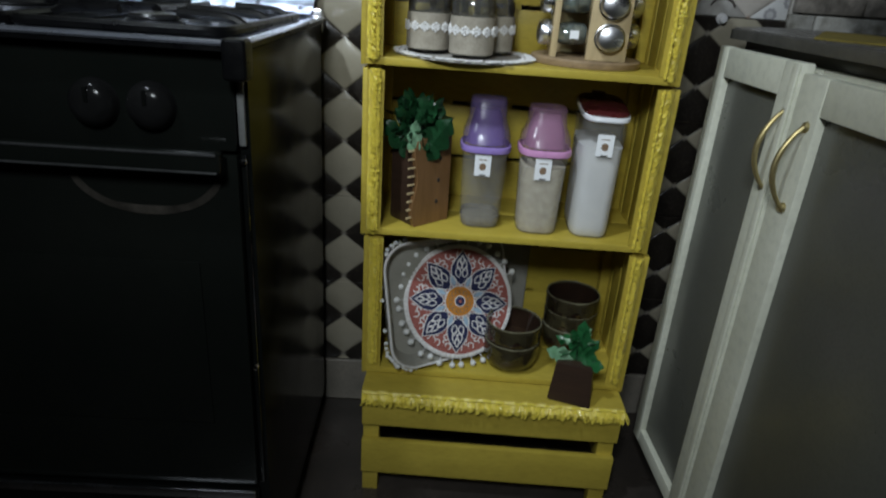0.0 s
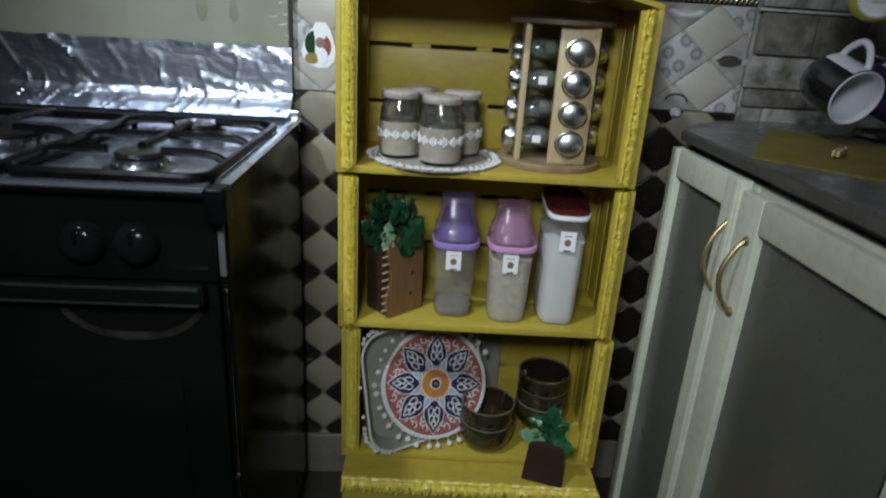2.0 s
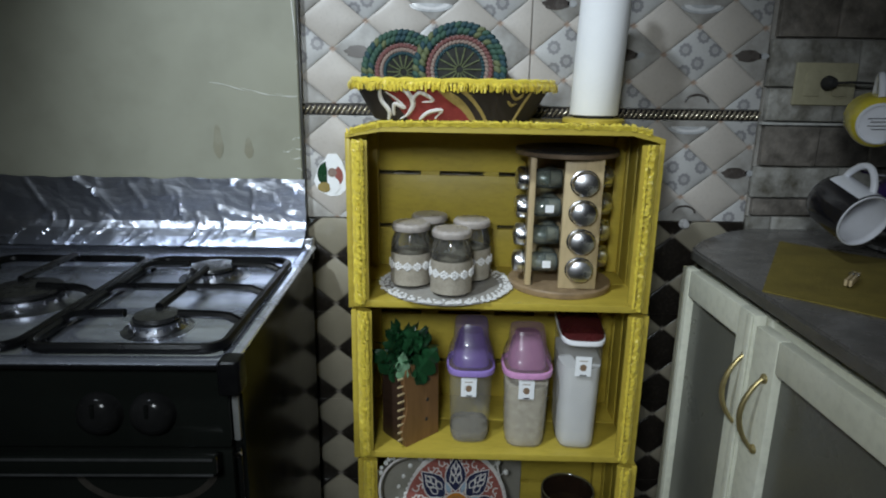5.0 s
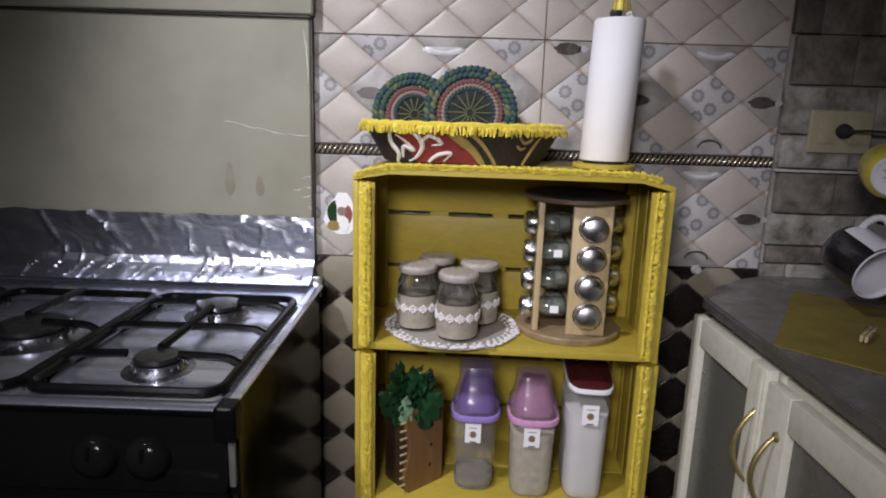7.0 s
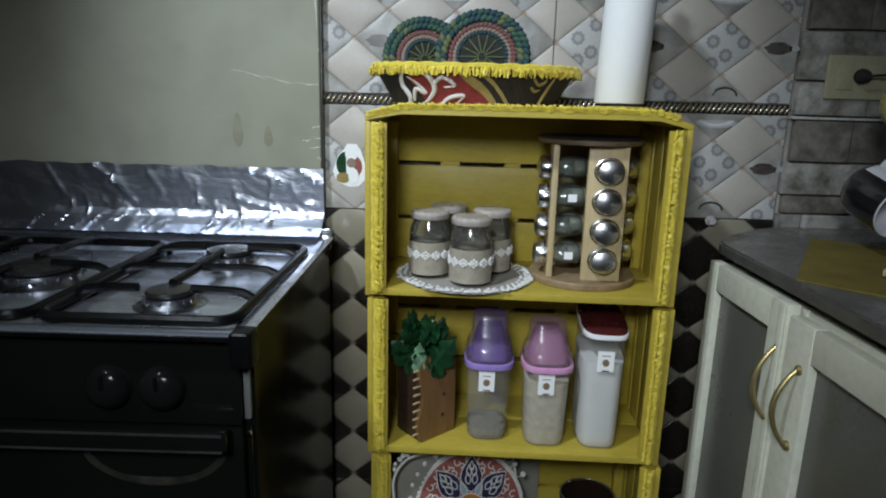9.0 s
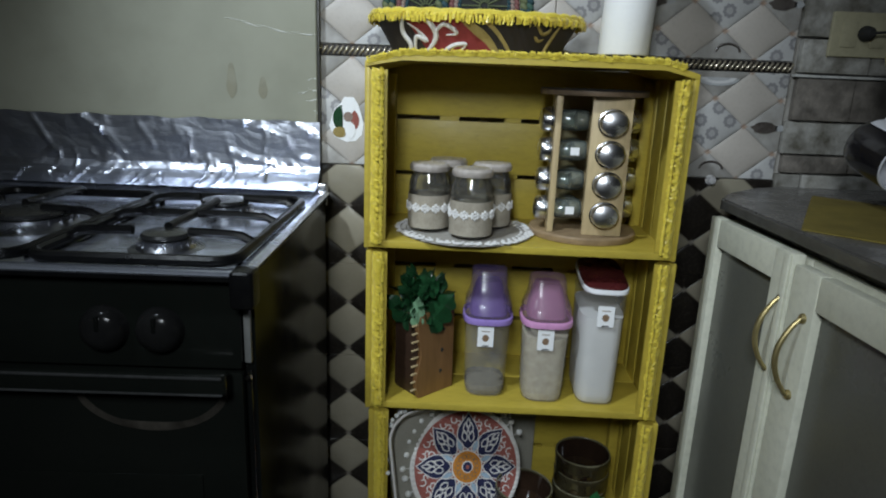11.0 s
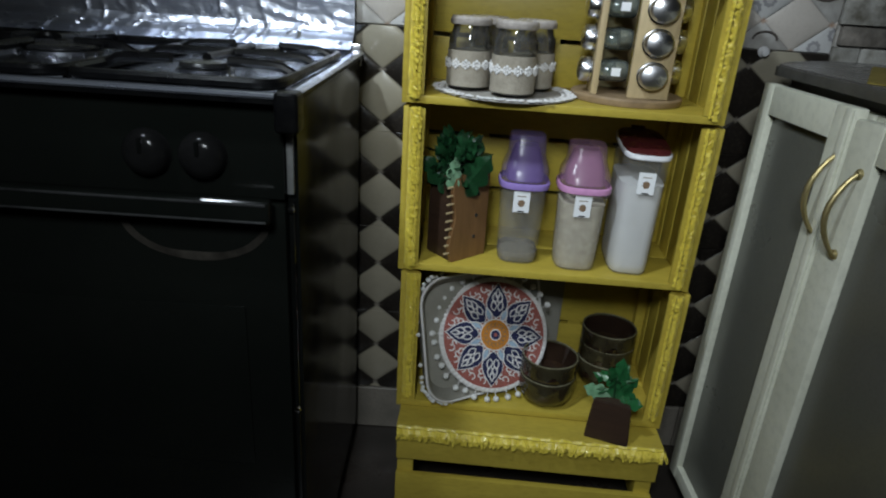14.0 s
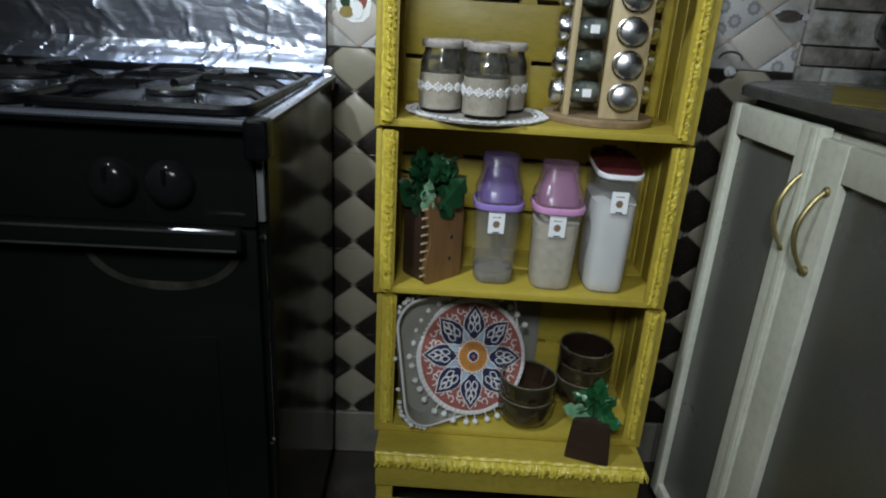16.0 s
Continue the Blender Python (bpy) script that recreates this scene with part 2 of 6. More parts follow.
def tile_mat(name, dark=False, printed=False, z0=1.327):
    """Glazed wall tile printed as quilted leather: a diamond lattice with buttons; on some, every other diamond carries a print."""
    m, nt, b = node_mat(name)
    pos = nt.nodes.new("ShaderNodeNewGeometry").outputs["Position"]
    sep = nt.nodes.new("ShaderNodeSeparateXYZ")
    nt.links.new(pos, sep.inputs[0])
    x0 = -0.302 if dark else 0.077
    p = math_node(nt, "DIVIDE", math_node(nt, "SUBTRACT", sep.outputs[0], x0), 0.124)
    q = math_node(nt, "DIVIDE", math_node(nt, "SUBTRACT", sep.outputs[2], z0), 0.1)
    u, v = math_node(nt, "ADD", p, q), math_node(nt, "SUBTRACT", p, q)
    fu, fv = math_node(nt, "FRACT", u), math_node(nt, "FRACT", v)
    iu, iv = math_node(nt, "FLOOR", u), math_node(nt, "FLOOR", v)
    su = math_node(nt, "SINE", math_node(nt, "MULTIPLY", fu, math.pi))
    sv = math_node(nt, "SINE", math_node(nt, "MULTIPLY", fv, math.pi))
    prod = math_node(nt, "MULTIPLY", su, sv)
    pillow = math_node(nt, "POWER", prod, 0.45)
    seam = math_node(nt, "SUBTRACT", 1.0, ramp(nt, math_node(nt, "MINIMUM", su, sv), 0.02, 0.13))
    # buttons where two seams cross
    button = math_node(nt, "SUBTRACT", 1.0, ramp(nt, math_node(nt, "MAXIMUM", su, sv), 0.10, 0.26))
    mottled = ramp(nt, noise_out(nt, pos, 9, 4), 0.35, 0.7)
    fine = noise_out(nt, pos, 160, 3)
    # 1 in the upright columns of pale diamonds, 0 in the columns between them
    column = math_node(nt, "FLOOR", math_node(nt, "MODULO", math_node(nt, "ADD", math_node(nt, "ADD", iu, iv), 400.5), 2.0))
    if dark:
        body = mix_col(nt, mottled, (0.33, 0.30, 0.23), (0.26, 0.236, 0.18))
        night = mix_col(nt, mottled, (0.013, 0.011, 0.009), (0.022, 0.018, 0.015))
        c = mix_col(nt, column, night, body)
        c = mix_col(nt, math_node(nt, "MULTIPLY", seam, 0.75), c, (0.03, 0.024, 0.018))
        c = mix_col(nt, button, c, (0.2, 0.18, 0.15))
    else:
        c = mix_col(nt, mottled, (0.52, 0.478, 0.432), (0.455, 0.418, 0.376))
        if printed:
            # place within a diamond in metres, measured from its middle
            gu, gv = math_node(nt, "SUBTRACT", fu, 0.5), math_node(nt, "SUBTRACT", fv, 0.5)
            dx = math_node(nt, "MULTIPLY", math_node(nt, "ADD", gu, gv), 0.062)
            dz = math_node(nt, "MULTIPLY", math_node(nt, "SUBTRACT", gu, gv), 0.05)
            flower = 0.0
            for fx, fz in ((0.010, 0.033), (-0.022, 0.009), (0.034, 0.009), (0.003, -0.015), (-0.021, -0.030)):
                ax, az = math_node(nt, "SUBTRACT", dx, fx), math_node(nt, "SUBTRACT", dz, fz)
                rad = math_node(nt, "SQRT", math_node(nt, "ADD", math_node(nt, "POWER", ax, 2.0), math_node(nt, "POWER", az, 2.0)))
                ang = math_node(nt, "ARCTAN2", az, ax)
                rr = math_node(nt, "ADD", rad, math_node(nt, "MULTIPLY", math_node(nt, "SINE", math_node(nt, "MULTIPLY", ang, 9.0)), 0.0010))
                ring = math_node(nt, "MULTIPLY", ramp(nt, rr, 0.0128, 0.0114), ramp(nt, rr, 0.0048, 0.0062))
                dot = math_node(nt, "MULTIPLY", ramp(nt, rad, 0.0050, 0.0040), 0.35)
                flower = math_node(nt, "MAXIMUM", math_node(nt, "MAXIMUM", math_node(nt, "MULTIPLY", ring, 0.75), dot), flower)
            white = mix_col(nt, mottled, (0.50, 0.495, 0.485), (0.44, 0.44, 0.435))
            blossom = mix_col(nt, flower, white, (0.17, 0.165, 0.18))
            # the other diamonds carry cups on a smoky ground
            smoke = mix_col(nt, ramp(nt, noise_out(nt, pos, 26, 3), 0.3, 0.75), (0.43, 0.42, 0.40), (0.25, 0.235, 0.215))
            odd = math_node(nt, "FLOOR", math_node(nt, "MODULO", math_node(nt, "ADD", iu, 400.5), 2.0))
            c = mix_col(nt, column, mix_col(nt, odd, smoke, blossom), c)
        c = mix_col(nt, math_node(nt, "MULTIPLY", seam, 0.15), c, (0.29, 0.255, 0.23))
        c = mix_col(nt, button, c, (0.36, 0.26, 0.2))
    c = mix_col(nt, math_node(nt, "MULTIPLY", ramp(nt, fine, 0.5, 0.8), 0.18), c, (0.2, 0.17, 0.14))
    nt.links.new(c, b.inputs["Base Color"])
    b.inputs["Roughness"].default_value = 0.28 if dark else 0.42
    b.inputs["Coat Weight"].default_value = 0.15 if dark else 0.0
    h = math_node(nt, "ADD", math_node(nt, "MULTIPLY", pillow, 1.0), math_node(nt, "MULTIPLY", fine, 0.02))
    add_bump(nt, b, h, 0.8, 0.008)
    return m


TILE_PRINT_LOW = tile_mat("flower_printed_lower_tile", printed=True, z0=1.107)
TILE_LIGHT, TILE_PRINT, TILE_DARK = tile_mat("cream_quilted_tile"), tile_mat("flower_printed_tile", printed=True), tile_mat("dark_quilted_tile", dark=True)
PLINTH = surf("beige_plinth_tile", (0.24, 0.215, 0.18), (0.17, 0.155, 0.13), 14, 0.35, bump=0.08, bscale=120)
STONE = surf("split_stone_panel", (0.25, 0.225, 0.198), (0.10, 0.09, 0.078), 30, 0.4, bump=0.7, bscale=38, dist=0.006, vary=0.8)
STONE_PALE = surf("pale_split_stone", (0.46, 0.45, 0.42), (0.12, 0.11, 0.085), 24, 0.5, bump=0.6, bscale=45, dist=0.006, vary=0.4)
BEAD = surf("gold_bead_border", (0.62, 0.56, 0.44), (0.45, 0.38, 0.26), 60, 0.3, metal=0.7, bump=0.1)
BLACK_TRIM = surf("black_border_gap", (0.015, 0.013, 0.012), (0.025, 0.02, 0.02), 30, 0.4)

# ---- the room ----
WALL_Y = 0.257
X0, X1, Y0, CEIL = -1.40, 0.96, -1.75, 2.5


def slab(name, a, mat, label=""):
    ob = part(name, boxed(*a, bev=0.0), mat, None, smooth=0)
    return tagged(ob, label, kind="structure")


slab("floor", (X0 - 0.1, X1 + 0.1, Y0 - 0.1, WALL_Y + 0.12, -0.08, 0.0), FLOOR, "dark brown glazed kitchen floor")
slab("ceiling", (X0 - 0.1, X1 + 0.1, Y0 - 0.1, WALL_Y + 0.12, CEIL, CEIL + 0.1), PLASTER, "plain pale plaster ceiling")
wall_north = slab("wall_north", (X0, X1, WALL_Y + 0.006, WALL_Y + 0.12, 0.0, CEIL), GROUT, "kitchen wall with quilted ceramic tiles and a stone panel")
slab("wall_west", (X0 - 0.1, X0, Y0, WALL_Y + 0.12, 0.0, CEIL), PLASTER, "plain plaster side wall")
slab("wall_east", (X1, X1 + 0.1, Y0, WALL_Y + 0.12, 0.0, CEIL), PLASTER, "plain plaster side wall")
slab("wall_south", (X0 - 0.1, X1 + 0.1, Y0 - 0.1, Y0, 0.0, CEIL), PLASTER, "plain plaster wall behind the kitchen")

# the lamp itself, a round ceiling fitting
fitting = thing("ceiling_lamp", "round white ceiling lamp fixed to the ceiling", "lamp", (LAMP.x, LAMP.y, CEIL))
part("base", lathe([(0, 0), (0.075, 0), (0.08, -0.012), (0.075, -0.03), (0.05, -0.04), (0, -0.04)], 32), CREAM, fitting)

# ---- the shelf: a stool and three crates stacked on it ----
STACK = pose(0.002, 0.003, 0, 0, 0, -2.3)


def fringe(bm, a, b, out, down, n, length, rnd, loop=0.006):
    """Loops of thread along a line from a to b: each hangs or stands out by `length`."""
    a, b, out, down = Vector(a), Vector(b), Vector(out).normalized(), Vector(down).normalized()
    run = (b - a).normalized()
    for i in range(n):
        p = a.lerp(b, (i + rnd.uniform(-0.3, 0.3)) / max(1, n - 1))
        ln = length * rnd.uniform(0.65, 1.25)
        tilt = run * rnd.uniform(-0.6, 0.6)
        d = (down + tilt + out * rnd.uniform(0.0, 0.6)).normalized()
        w = loop * rnd.uniform(0.7, 1.2)
        q = p + out * rnd.uniform(0.0, 0.004)
        mid = q + d * ln * 0.55 + out * loop * 0.7
        strip(bm, [q, mid, q + d * ln], w * 0.45, run + down * rnd.uniform(-0.5, 0.5))
        strip(bm, [q + run * w * 0.6, mid + run * w * 0.8, q + d * ln * 0.95 + run * w * 0.3], w * 0.4, run + out * rnd.uniform(-0.7, 0.7))
    return bm


def braid(bm, a, b, w, t, rnd, face):
    """The woven band that carries the loops: a lumpy flat cord."""
    a, b = Vector(a), Vector(b)
    n = max(8, int((b - a).length / 0.008))
    pts = [a.lerp(b, i / n) + Vector((rnd.uniform(-1, 1), rnd.uniform(-1, 1), rnd.uniform(-1, 1))) * 0.0008 for i in range(n + 1)]
    return tube(pts, lambda s: w * (0.85 + 0.25 * math.sin(s * n * 1.9)), 6, bm)


def crate(x_off, z0, h, seed, top):
    rnd = random.Random(seed)
    c = thing("wooden_crate", "yellow painted slatted wooden crate on its side, with fringe", "crate", group="stacked crates")
    c.matrix_world = STACK @ pose(x_off, 0, z0, 0, 0, rnd.uniform(-0.3, 0.3))
    W, D, t = 0.246, 0.238, 0.008
    # floor boards
    for y0, y1 in ((0.001, 0.116), (0.119, D)):
        part("floor_board", boxed(-W + 0.006, W - 0.006, y0, y1, 0.001, 0.013, bev=0.0015), YELLOW, c)
    # thick back boards with narrow gaps, and battens behind them
    cuts = [0.013, 0.088, 0.096, 0.191, 0.199, h + 0.008 if top else h - 0.001]
    for a, b in zip(cuts[::2], cuts[1::2]):
        part("back_board", boxed(-W + 0.006, W - 0.006, D - 0.024, D - 0.008, a, b, bev=0.001), YELLOW, c)
    for x in (-0.237, -0.128, -0.008, 0.118, 0.237):
        part("batten", boxed(x - 0.014 if abs(x) < 0.2 else x - 0.004, x + 0.014 if abs(x) < 0.2 else x + 0.004, D - 0.0078, D, 0.014, h - 0.009, bev=0.001), YELLOW, c)
    # blocks that break the gaps into short slots
    for z in (0.088, 0.191):
        for xa, xb in ((-W + 0.0065, -0.222), (-0.140, -0.105), (-0.020, 0.008), (0.088, 0.114), (0.196, W - 0.0065)):
            part("slot_block", boxed(xa, xb, D - 0.0236, D - 0.0082, z + 0.0002, z + 0.0078, bev=0.0), YELLOW, c)
    # end boards
    for s in (-1, 1):
        for a, b in ((0.0, 0.118), (0.1225, 0.172), (0.1785, D)):
            x0, x1 = sorted((s * W, s * (W - t)))
            part("end_board", boxed(x0, x1, a, b, 0.0, h - 0.004, bev=0.0015), YELLOW, c)
        # corner posts, front ones three-sided
        tri = [(0, 0.0005), (0.026, 0.0005), (0.026, 0.006), (0.006, 0.030), (0, 0.030)]
        tri = [(s * (-x + (W - t)), y) for x, y in tri]
        part("corner_post", prism(tri if s < 0 else tri[::-1], h - 0.02, pose(0, 0, 0.0135)), YELLOW, c)
        x0, x1 = sorted((s * (W - t), s * (W - t - 0.018)))
        part("corner_post", boxed(x0, x1, D - 0.044, D - 0.0245, 0.0135, h - 0.01, bev=0.0015), YELLOW, c)
        # fringe glued along the post
        bm = bmesh.new()
        xf = s * (W - 0.0125)
        z_lo = 0.012 if seed != 3 else 0.03
        braid(bm, (xf, -0.002, z_lo), (xf, -0.002, h - 0.006), 0.0026, 0.003, rnd, 1)
        braid(bm, (xf - s * 0.012, -0.0015, z_lo), (xf - s * 0.012, -0.0015, h - 0.006), 0.0024, 0.003, rnd, 1)
        fringe(bm, (xf - s * 0.011, -0.004, z_lo), (xf - s * 0.011, -0.004, h - 0.006), (0, -1, 0), (-s, 0, -0.3), 260, 0.0065, rnd, 0.0034)
        fringe(bm, (xf, -0.004, z_lo), (xf, -0.004, h - 0.006), (0, -1, 0), (-s, 0, -0.5), 420, 0.0125, rnd, 0.0034)
        part("fringe_trim", bm, FRINGE, c, "shiny yellow looped fringe trim", smooth=0)
    if top:
        prof = [(-W, h - 0.004), (-0.19, h + 0.009), (0.195, h + 0.009), (W, h - 0.006), (W, h + 0.003), (0.197, h + 0.018), (-0.192, h + 0.018), (-W, h + 0.005)]
        part("top_board", prism(prof, D, pose(0, D, 0, 90, 0, 0), bev=0.0015), YELLOW, c)
        bm = bmesh.new()
        line = [(-W + 0.004, h + 0.004), (-0.188, h + 0.017), (0.0, h + 0.019), (0.196, h + 0.017), (0.222, h + 0.010)]
        for (xa, za), (xb, zb) in zip(line, line[1:]):
            braid(bm, (xa, 0.001, za), (xb, 0.001, zb), 0.0034, 0.003, rnd, 1)
            k = int(abs(xb - xa) / 0.0010)
            fringe(bm, (xa, 0.0, za), (xb, 0.0, zb), (0, -1, 0.3), (0, 0.3, 0.5), k, 0.0070, rnd, 0.0032)
        part("fringe_trim", bm, FRINGE, c, "yellow looped fringe along the top edge", smooth=0)
    return c


def stool():
    rnd = random.Random(11)
    s = thing("wooden_stool", "low yellow painted wooden stool carrying the crates", "stool")
    s.matrix_world = STACK @ pose(0.012, -0.052, 0)
    W, D = 0.239, 0.285
    for y0, y1 in ((-0.004, 0.088), (0.091, 0.185), (0.188, D)):
        part("top_board", boxed(-W, W, y0, y1, 0.233, 0.2455, bev=0.0015), YELLOW, s)
    part("apron", boxed(-W + 0.001, W - 0.001, 0.0, 0.012, 0.166, 0.2325, bev=0.0015), YELLOW, s)
    part("apron", boxed(-W + 0.001, W - 0.001, D - 0.014, D - 0.002, 0.166, 0.2325, bev=0.0015), YELLOW, s)
    for x in (-1, 1):
        for y in (0.0125, D - 0.04):
            x0, x1 = sorted((x * (W - 0.002), x * (W - 0.032)))
            part("leg", boxed(x0, x1, y, y + 0.025, 0.0, 0.232, bev=0.0015), YELLOW, s)
        x0, x1 = sorted((x * (W - 0.006), x * (W - 0.018)))
        part("side_rail", boxed(x0, x1, 0.038, D - 0.041, 0.07, 0.13, bev=0.0015), YELLOW, s)
    part("front_rail", boxed(-W + 0.001, W - 0.001, 0.0, 0.0122, 0.054, 0.130, bev=0.0015), YELLOW, s)
    bm = bmesh.new()
    braid(bm, (-W + 0.002, -0.007, 0.243), (W - 0.002, -0.007, 0.243), 0.0045, 0.003, rnd, 1)
    fringe(bm, (-W + 0.002, -0.007, 0.242), (W - 0.002, -0.007, 0.242), (0, -1, 0), (0, 0, -1), 520, 0.020, rnd, 0.0042)
    part("fringe_trim", bm, FRINGE, s, "yellow looped fringe hanging from the front edge", smooth=0)
    return s


stool()
crate(0.010, 0.2460, 0.2805, 3, False)
crate(0.004, 0.5270, 0.2805, 2, False)
crate(0.000, 0.8080, 0.2805, 1, True)

# ---- cooker ----
CX0, CX1, CY0, CY1, HOB = -1.135, -0.335, -0.282, 0.205, 0.862


def foil_mat():
    m, nt, b = node_mat("crumpled_kitchen_foil")
    tc = nt.nodes.new("ShaderNodeTexCoord").outputs["Object"]
    mp = nt.nodes.new("ShaderNodeMapping")
    mp.inputs["Rotation"].default_value = (0.0, radians(35), 0.0)
    mp.inputs["Scale"].default_value = (1.0, 1.0, 2.4)
    nt.links.new(tc, mp.inputs["Vector"])
    # facets with sharp creases at two sizes, over slow waves
    wob = nt.nodes.new("ShaderNodeTexNoise")
    wob.inputs["Scale"].default_value, wob.inputs["Detail"].default_value = 7.0, 2.0
    nt.links.new(tc, wob.inputs["Vector"])
    push = nt.nodes.new("ShaderNodeVectorMath")
    push.operation = "MULTIPLY_ADD"
    push.inputs[1].default_value = (0.12, 0.12, 0.12)
    nt.links.new(wob.outputs["Color"], push.inputs[0])
    nt.links.new(mp.outputs[0], push.inputs[2])
    total = math_node(nt, "MULTIPLY", noise_out(nt, tc, 4.0, 2, 0.5), 0.9)
    for sc, cap, amp in ((4.5, 0.40, 1.5), (13.0, 0.26, 0.50), (34.0, 0.2, 0.16)):
        v = nt.nodes.new("ShaderNodeTexVoronoi")
        v.feature = "DISTANCE_TO_EDGE"
        v.inputs["Scale"].default_value = sc
        nt.links.new(push.outputs[0], v.inputs["Vector"])
        total = math_node(nt, "ADD", total, math_node(nt, "MULTIPLY", math_node(nt, "MINIMUM", v.outputs["Distance"], cap), amp))
    add_bump(nt, b, total, 0.24, 0.02)
    nt.links.new(mix_col(nt, noise_out(nt, tc, 6), (0.70, 0.73, 0.82), (0.56, 0.59, 0.68)), b.inputs["Base Color"])
    b.inputs["Metallic"].default_value, b.inputs["Roughness"].default_value = 1.0, 0.34
    return m


FOIL = foil_mat()
LID_DARK = surf("dark_lid_edge", (0.05, 0.048, 0.042), (0.03, 0.03, 0.026), 20, 0.35)
HIGHLIGHT_LINE = surf("dim_highlight_line", (0.11, 0.113, 0.115), (0.03, 0.03, 0.03), 9, 0.40, metal=0.7, bump=0.0)
STRIP_GREY = surf("worn_grey_strip", (0.30, 0.305, 0.30), (0.16, 0.165, 0.16), 14, 0.32, metal=0.5, bump=0.05)
GREASE = surf("brown_grease_mark", (0.235, 0.222, 0.158), (0.285, 0.278, 0.21), 24, 0.5)


CREASES = [((-0.803, 0.990), (-0.756, 0.958), 0.004), ((-0.756, 0.958), (-0.715, 0.915), 0.004), ((-0.556, 0.985), (-0.49, 0.980), 0.003),
           ((-0.49, 0.980), (-0.432, 0.962), 0.003), ((-0.40, 0.984), (-0.355, 0.955), 0.003), ((-0.62, 0.965), (-0.585, 0.915), 0.0025),
           ((-0.69, 0.975), (-0.66, 0.93), 0.002), ((-0.52, 0.925), (-0.44, 0.905), 0.003), ((-0.88, 0.97), (-0.85, 0.925), 0.002)]


def seg_dist(x, z, a, b):
    """Distance from a point to a crease line on the foil."""
    dx, dz = b[0] - a[0], b[1] - a[1]
    t = max(0.0, min(1.0, ((x - a[0]) * dx + (z - a[1]) * dz) / (dx * dx + dz * dz)))
    return math.hypot(x - a[0] - t * dx, z - a[1] - t * dz)


def cooker():
    c = thing("gas_cooker", "black gas cooker with steel hob, foil guard and raised lid", "cooker")
    c.matrix_world = pose(0, 0, 0)
    part("body", prism([(CX0, CY0 + 0.006), (CX1, CY0 + 0.006), (CX1 - 0.003, CY1), (CX0, CY1)], HOB - 0.0715, pose(0, 0, 0.06), bev=0.002), SIDE_ENAMEL, c, "glossy black enamel body")
    part("plinth", boxed(CX0 + 0.02, CX1 - 0.02, CY0 + 0.04, CY1 - 0.02, 0.0, 0.0595, bev=0.002), BLACK_ENAMEL, c)
    # control panel with a narrow bright edge
    part("control_panel", boxed(CX0 + 0.004, CX1 - 0.012, CY0 - 0.010, CY0 + 0.0055, 0.740, HOB - 0.014, bev=0.003), BLACK_GLASS, c)
    part("corner_strip", boxed(CX1 - 0.011, CX1 - 0.003, CY0 - 0.003, CY0 + 0.0055, 0.745, 0.822, bev=0.002), STRIP_GREY, c, "narrow steel corner strip")
    part("corner_strip", boxed(CX1 - 0.010, CX1 - 0.004, CY0 - 0.002, CY0 + 0.0055, 0.250, 0.735, bev=0.002), BLACK_ENAMEL, c)
    # hob pressing: a raised rim round a sunken tray
    bm = bmesh.new()
    hx0, hx1, hy0, hy1 = CX0 - 0.002, CX1 + 0.006, CY0 - 0.032, CY1 + 0.01
    cx, cy, w, d = (hx0 + hx1) / 2, (hy0 + hy1) / 2, hx1 - hx0, hy1 - hy0
    loops = []
    for inset, z, r in ((0.002, HOB - 0.0055, 0.012), (0.0, HOB - 0.003, 0.012), (0.004, HOB, 0.012), (0.017, HOB, 0.016), (0.022, HOB - 0.004, 0.018), (0.030, HOB - 0.010, 0.02)):
        loops.append([bm.verts.new((cx + x, cy + y, z)) for x, y in round_rect(w - 2 * inset, d - 2 * inset, r, 4)])
    for a, b in zip(loops, loops[1:]):
        for i in range(len(a)):
            j = (i + 1) % len(a)
            bm.faces.new((a[i], a[j], b[j], b[i]))
    bm.faces.new(loops[-1])
    bm.faces.new(loops[0][::-1])
    part("hob_plate", bm, HOB_STEEL, c, "stained stainless steel hob plate")
    part("hob_skirt", prism([(cx + x, cy + y) for x, y in round_rect(w - 0.008, d - 0.008, 0.012, 4)], 0.0055, pose(0, 0, HOB - 0.0112)), CAST, c, "black edge under the hob plate")
    # black plastic corner caps at the front
    for x in (CX1 - 0.014, CX0 + 0.006):
        part("corner_cap", boxed(x, x + 0.026, hy0 - 0.006, hy0 + 0.024, HOB - 0.040, HOB + 0.003, bev=0.006, seg=3), CAST, c)
    for rx in (-0.586, -0.844):
        bm = bmesh.new()
        rows = []
        for i in range(25):
            t = i / 24
            y = -0.285 + 0.375 * t
            wd = 0.0065 + 0.004 * max(0.0, t - 0.6) / 0.4
            hh = 0.0075 * math.sin(math.pi * min(1.0, 0.06 + t * 0.94)) ** 0.3
            rows.append([bm.verts.new((rx + wd * math.cos(math.pi * k / 8), y, HOB - 0.0098 + hh * math.sin(math.pi * k / 8))) for k in range(9)])
        for a, b in zip(rows, rows[1:]):
            for k in range(8):
                bm.faces.new((a[k], a[k + 1], b[k + 1], b[k]))
        bmesh.ops.recalc_face_normals(bm, faces=bm.faces)
        part("hob_rib", bm, HOB_STEEL, c, "bright raised rib of the hob plate")
    burners = [(-0.462, -0.200, 0.029), (-0.462, 0.022, 0.036), (-0.690, -0.100, 0.050), (-0.945, -0.205, 0.034), (-0.945, 0.020, 0.027)]
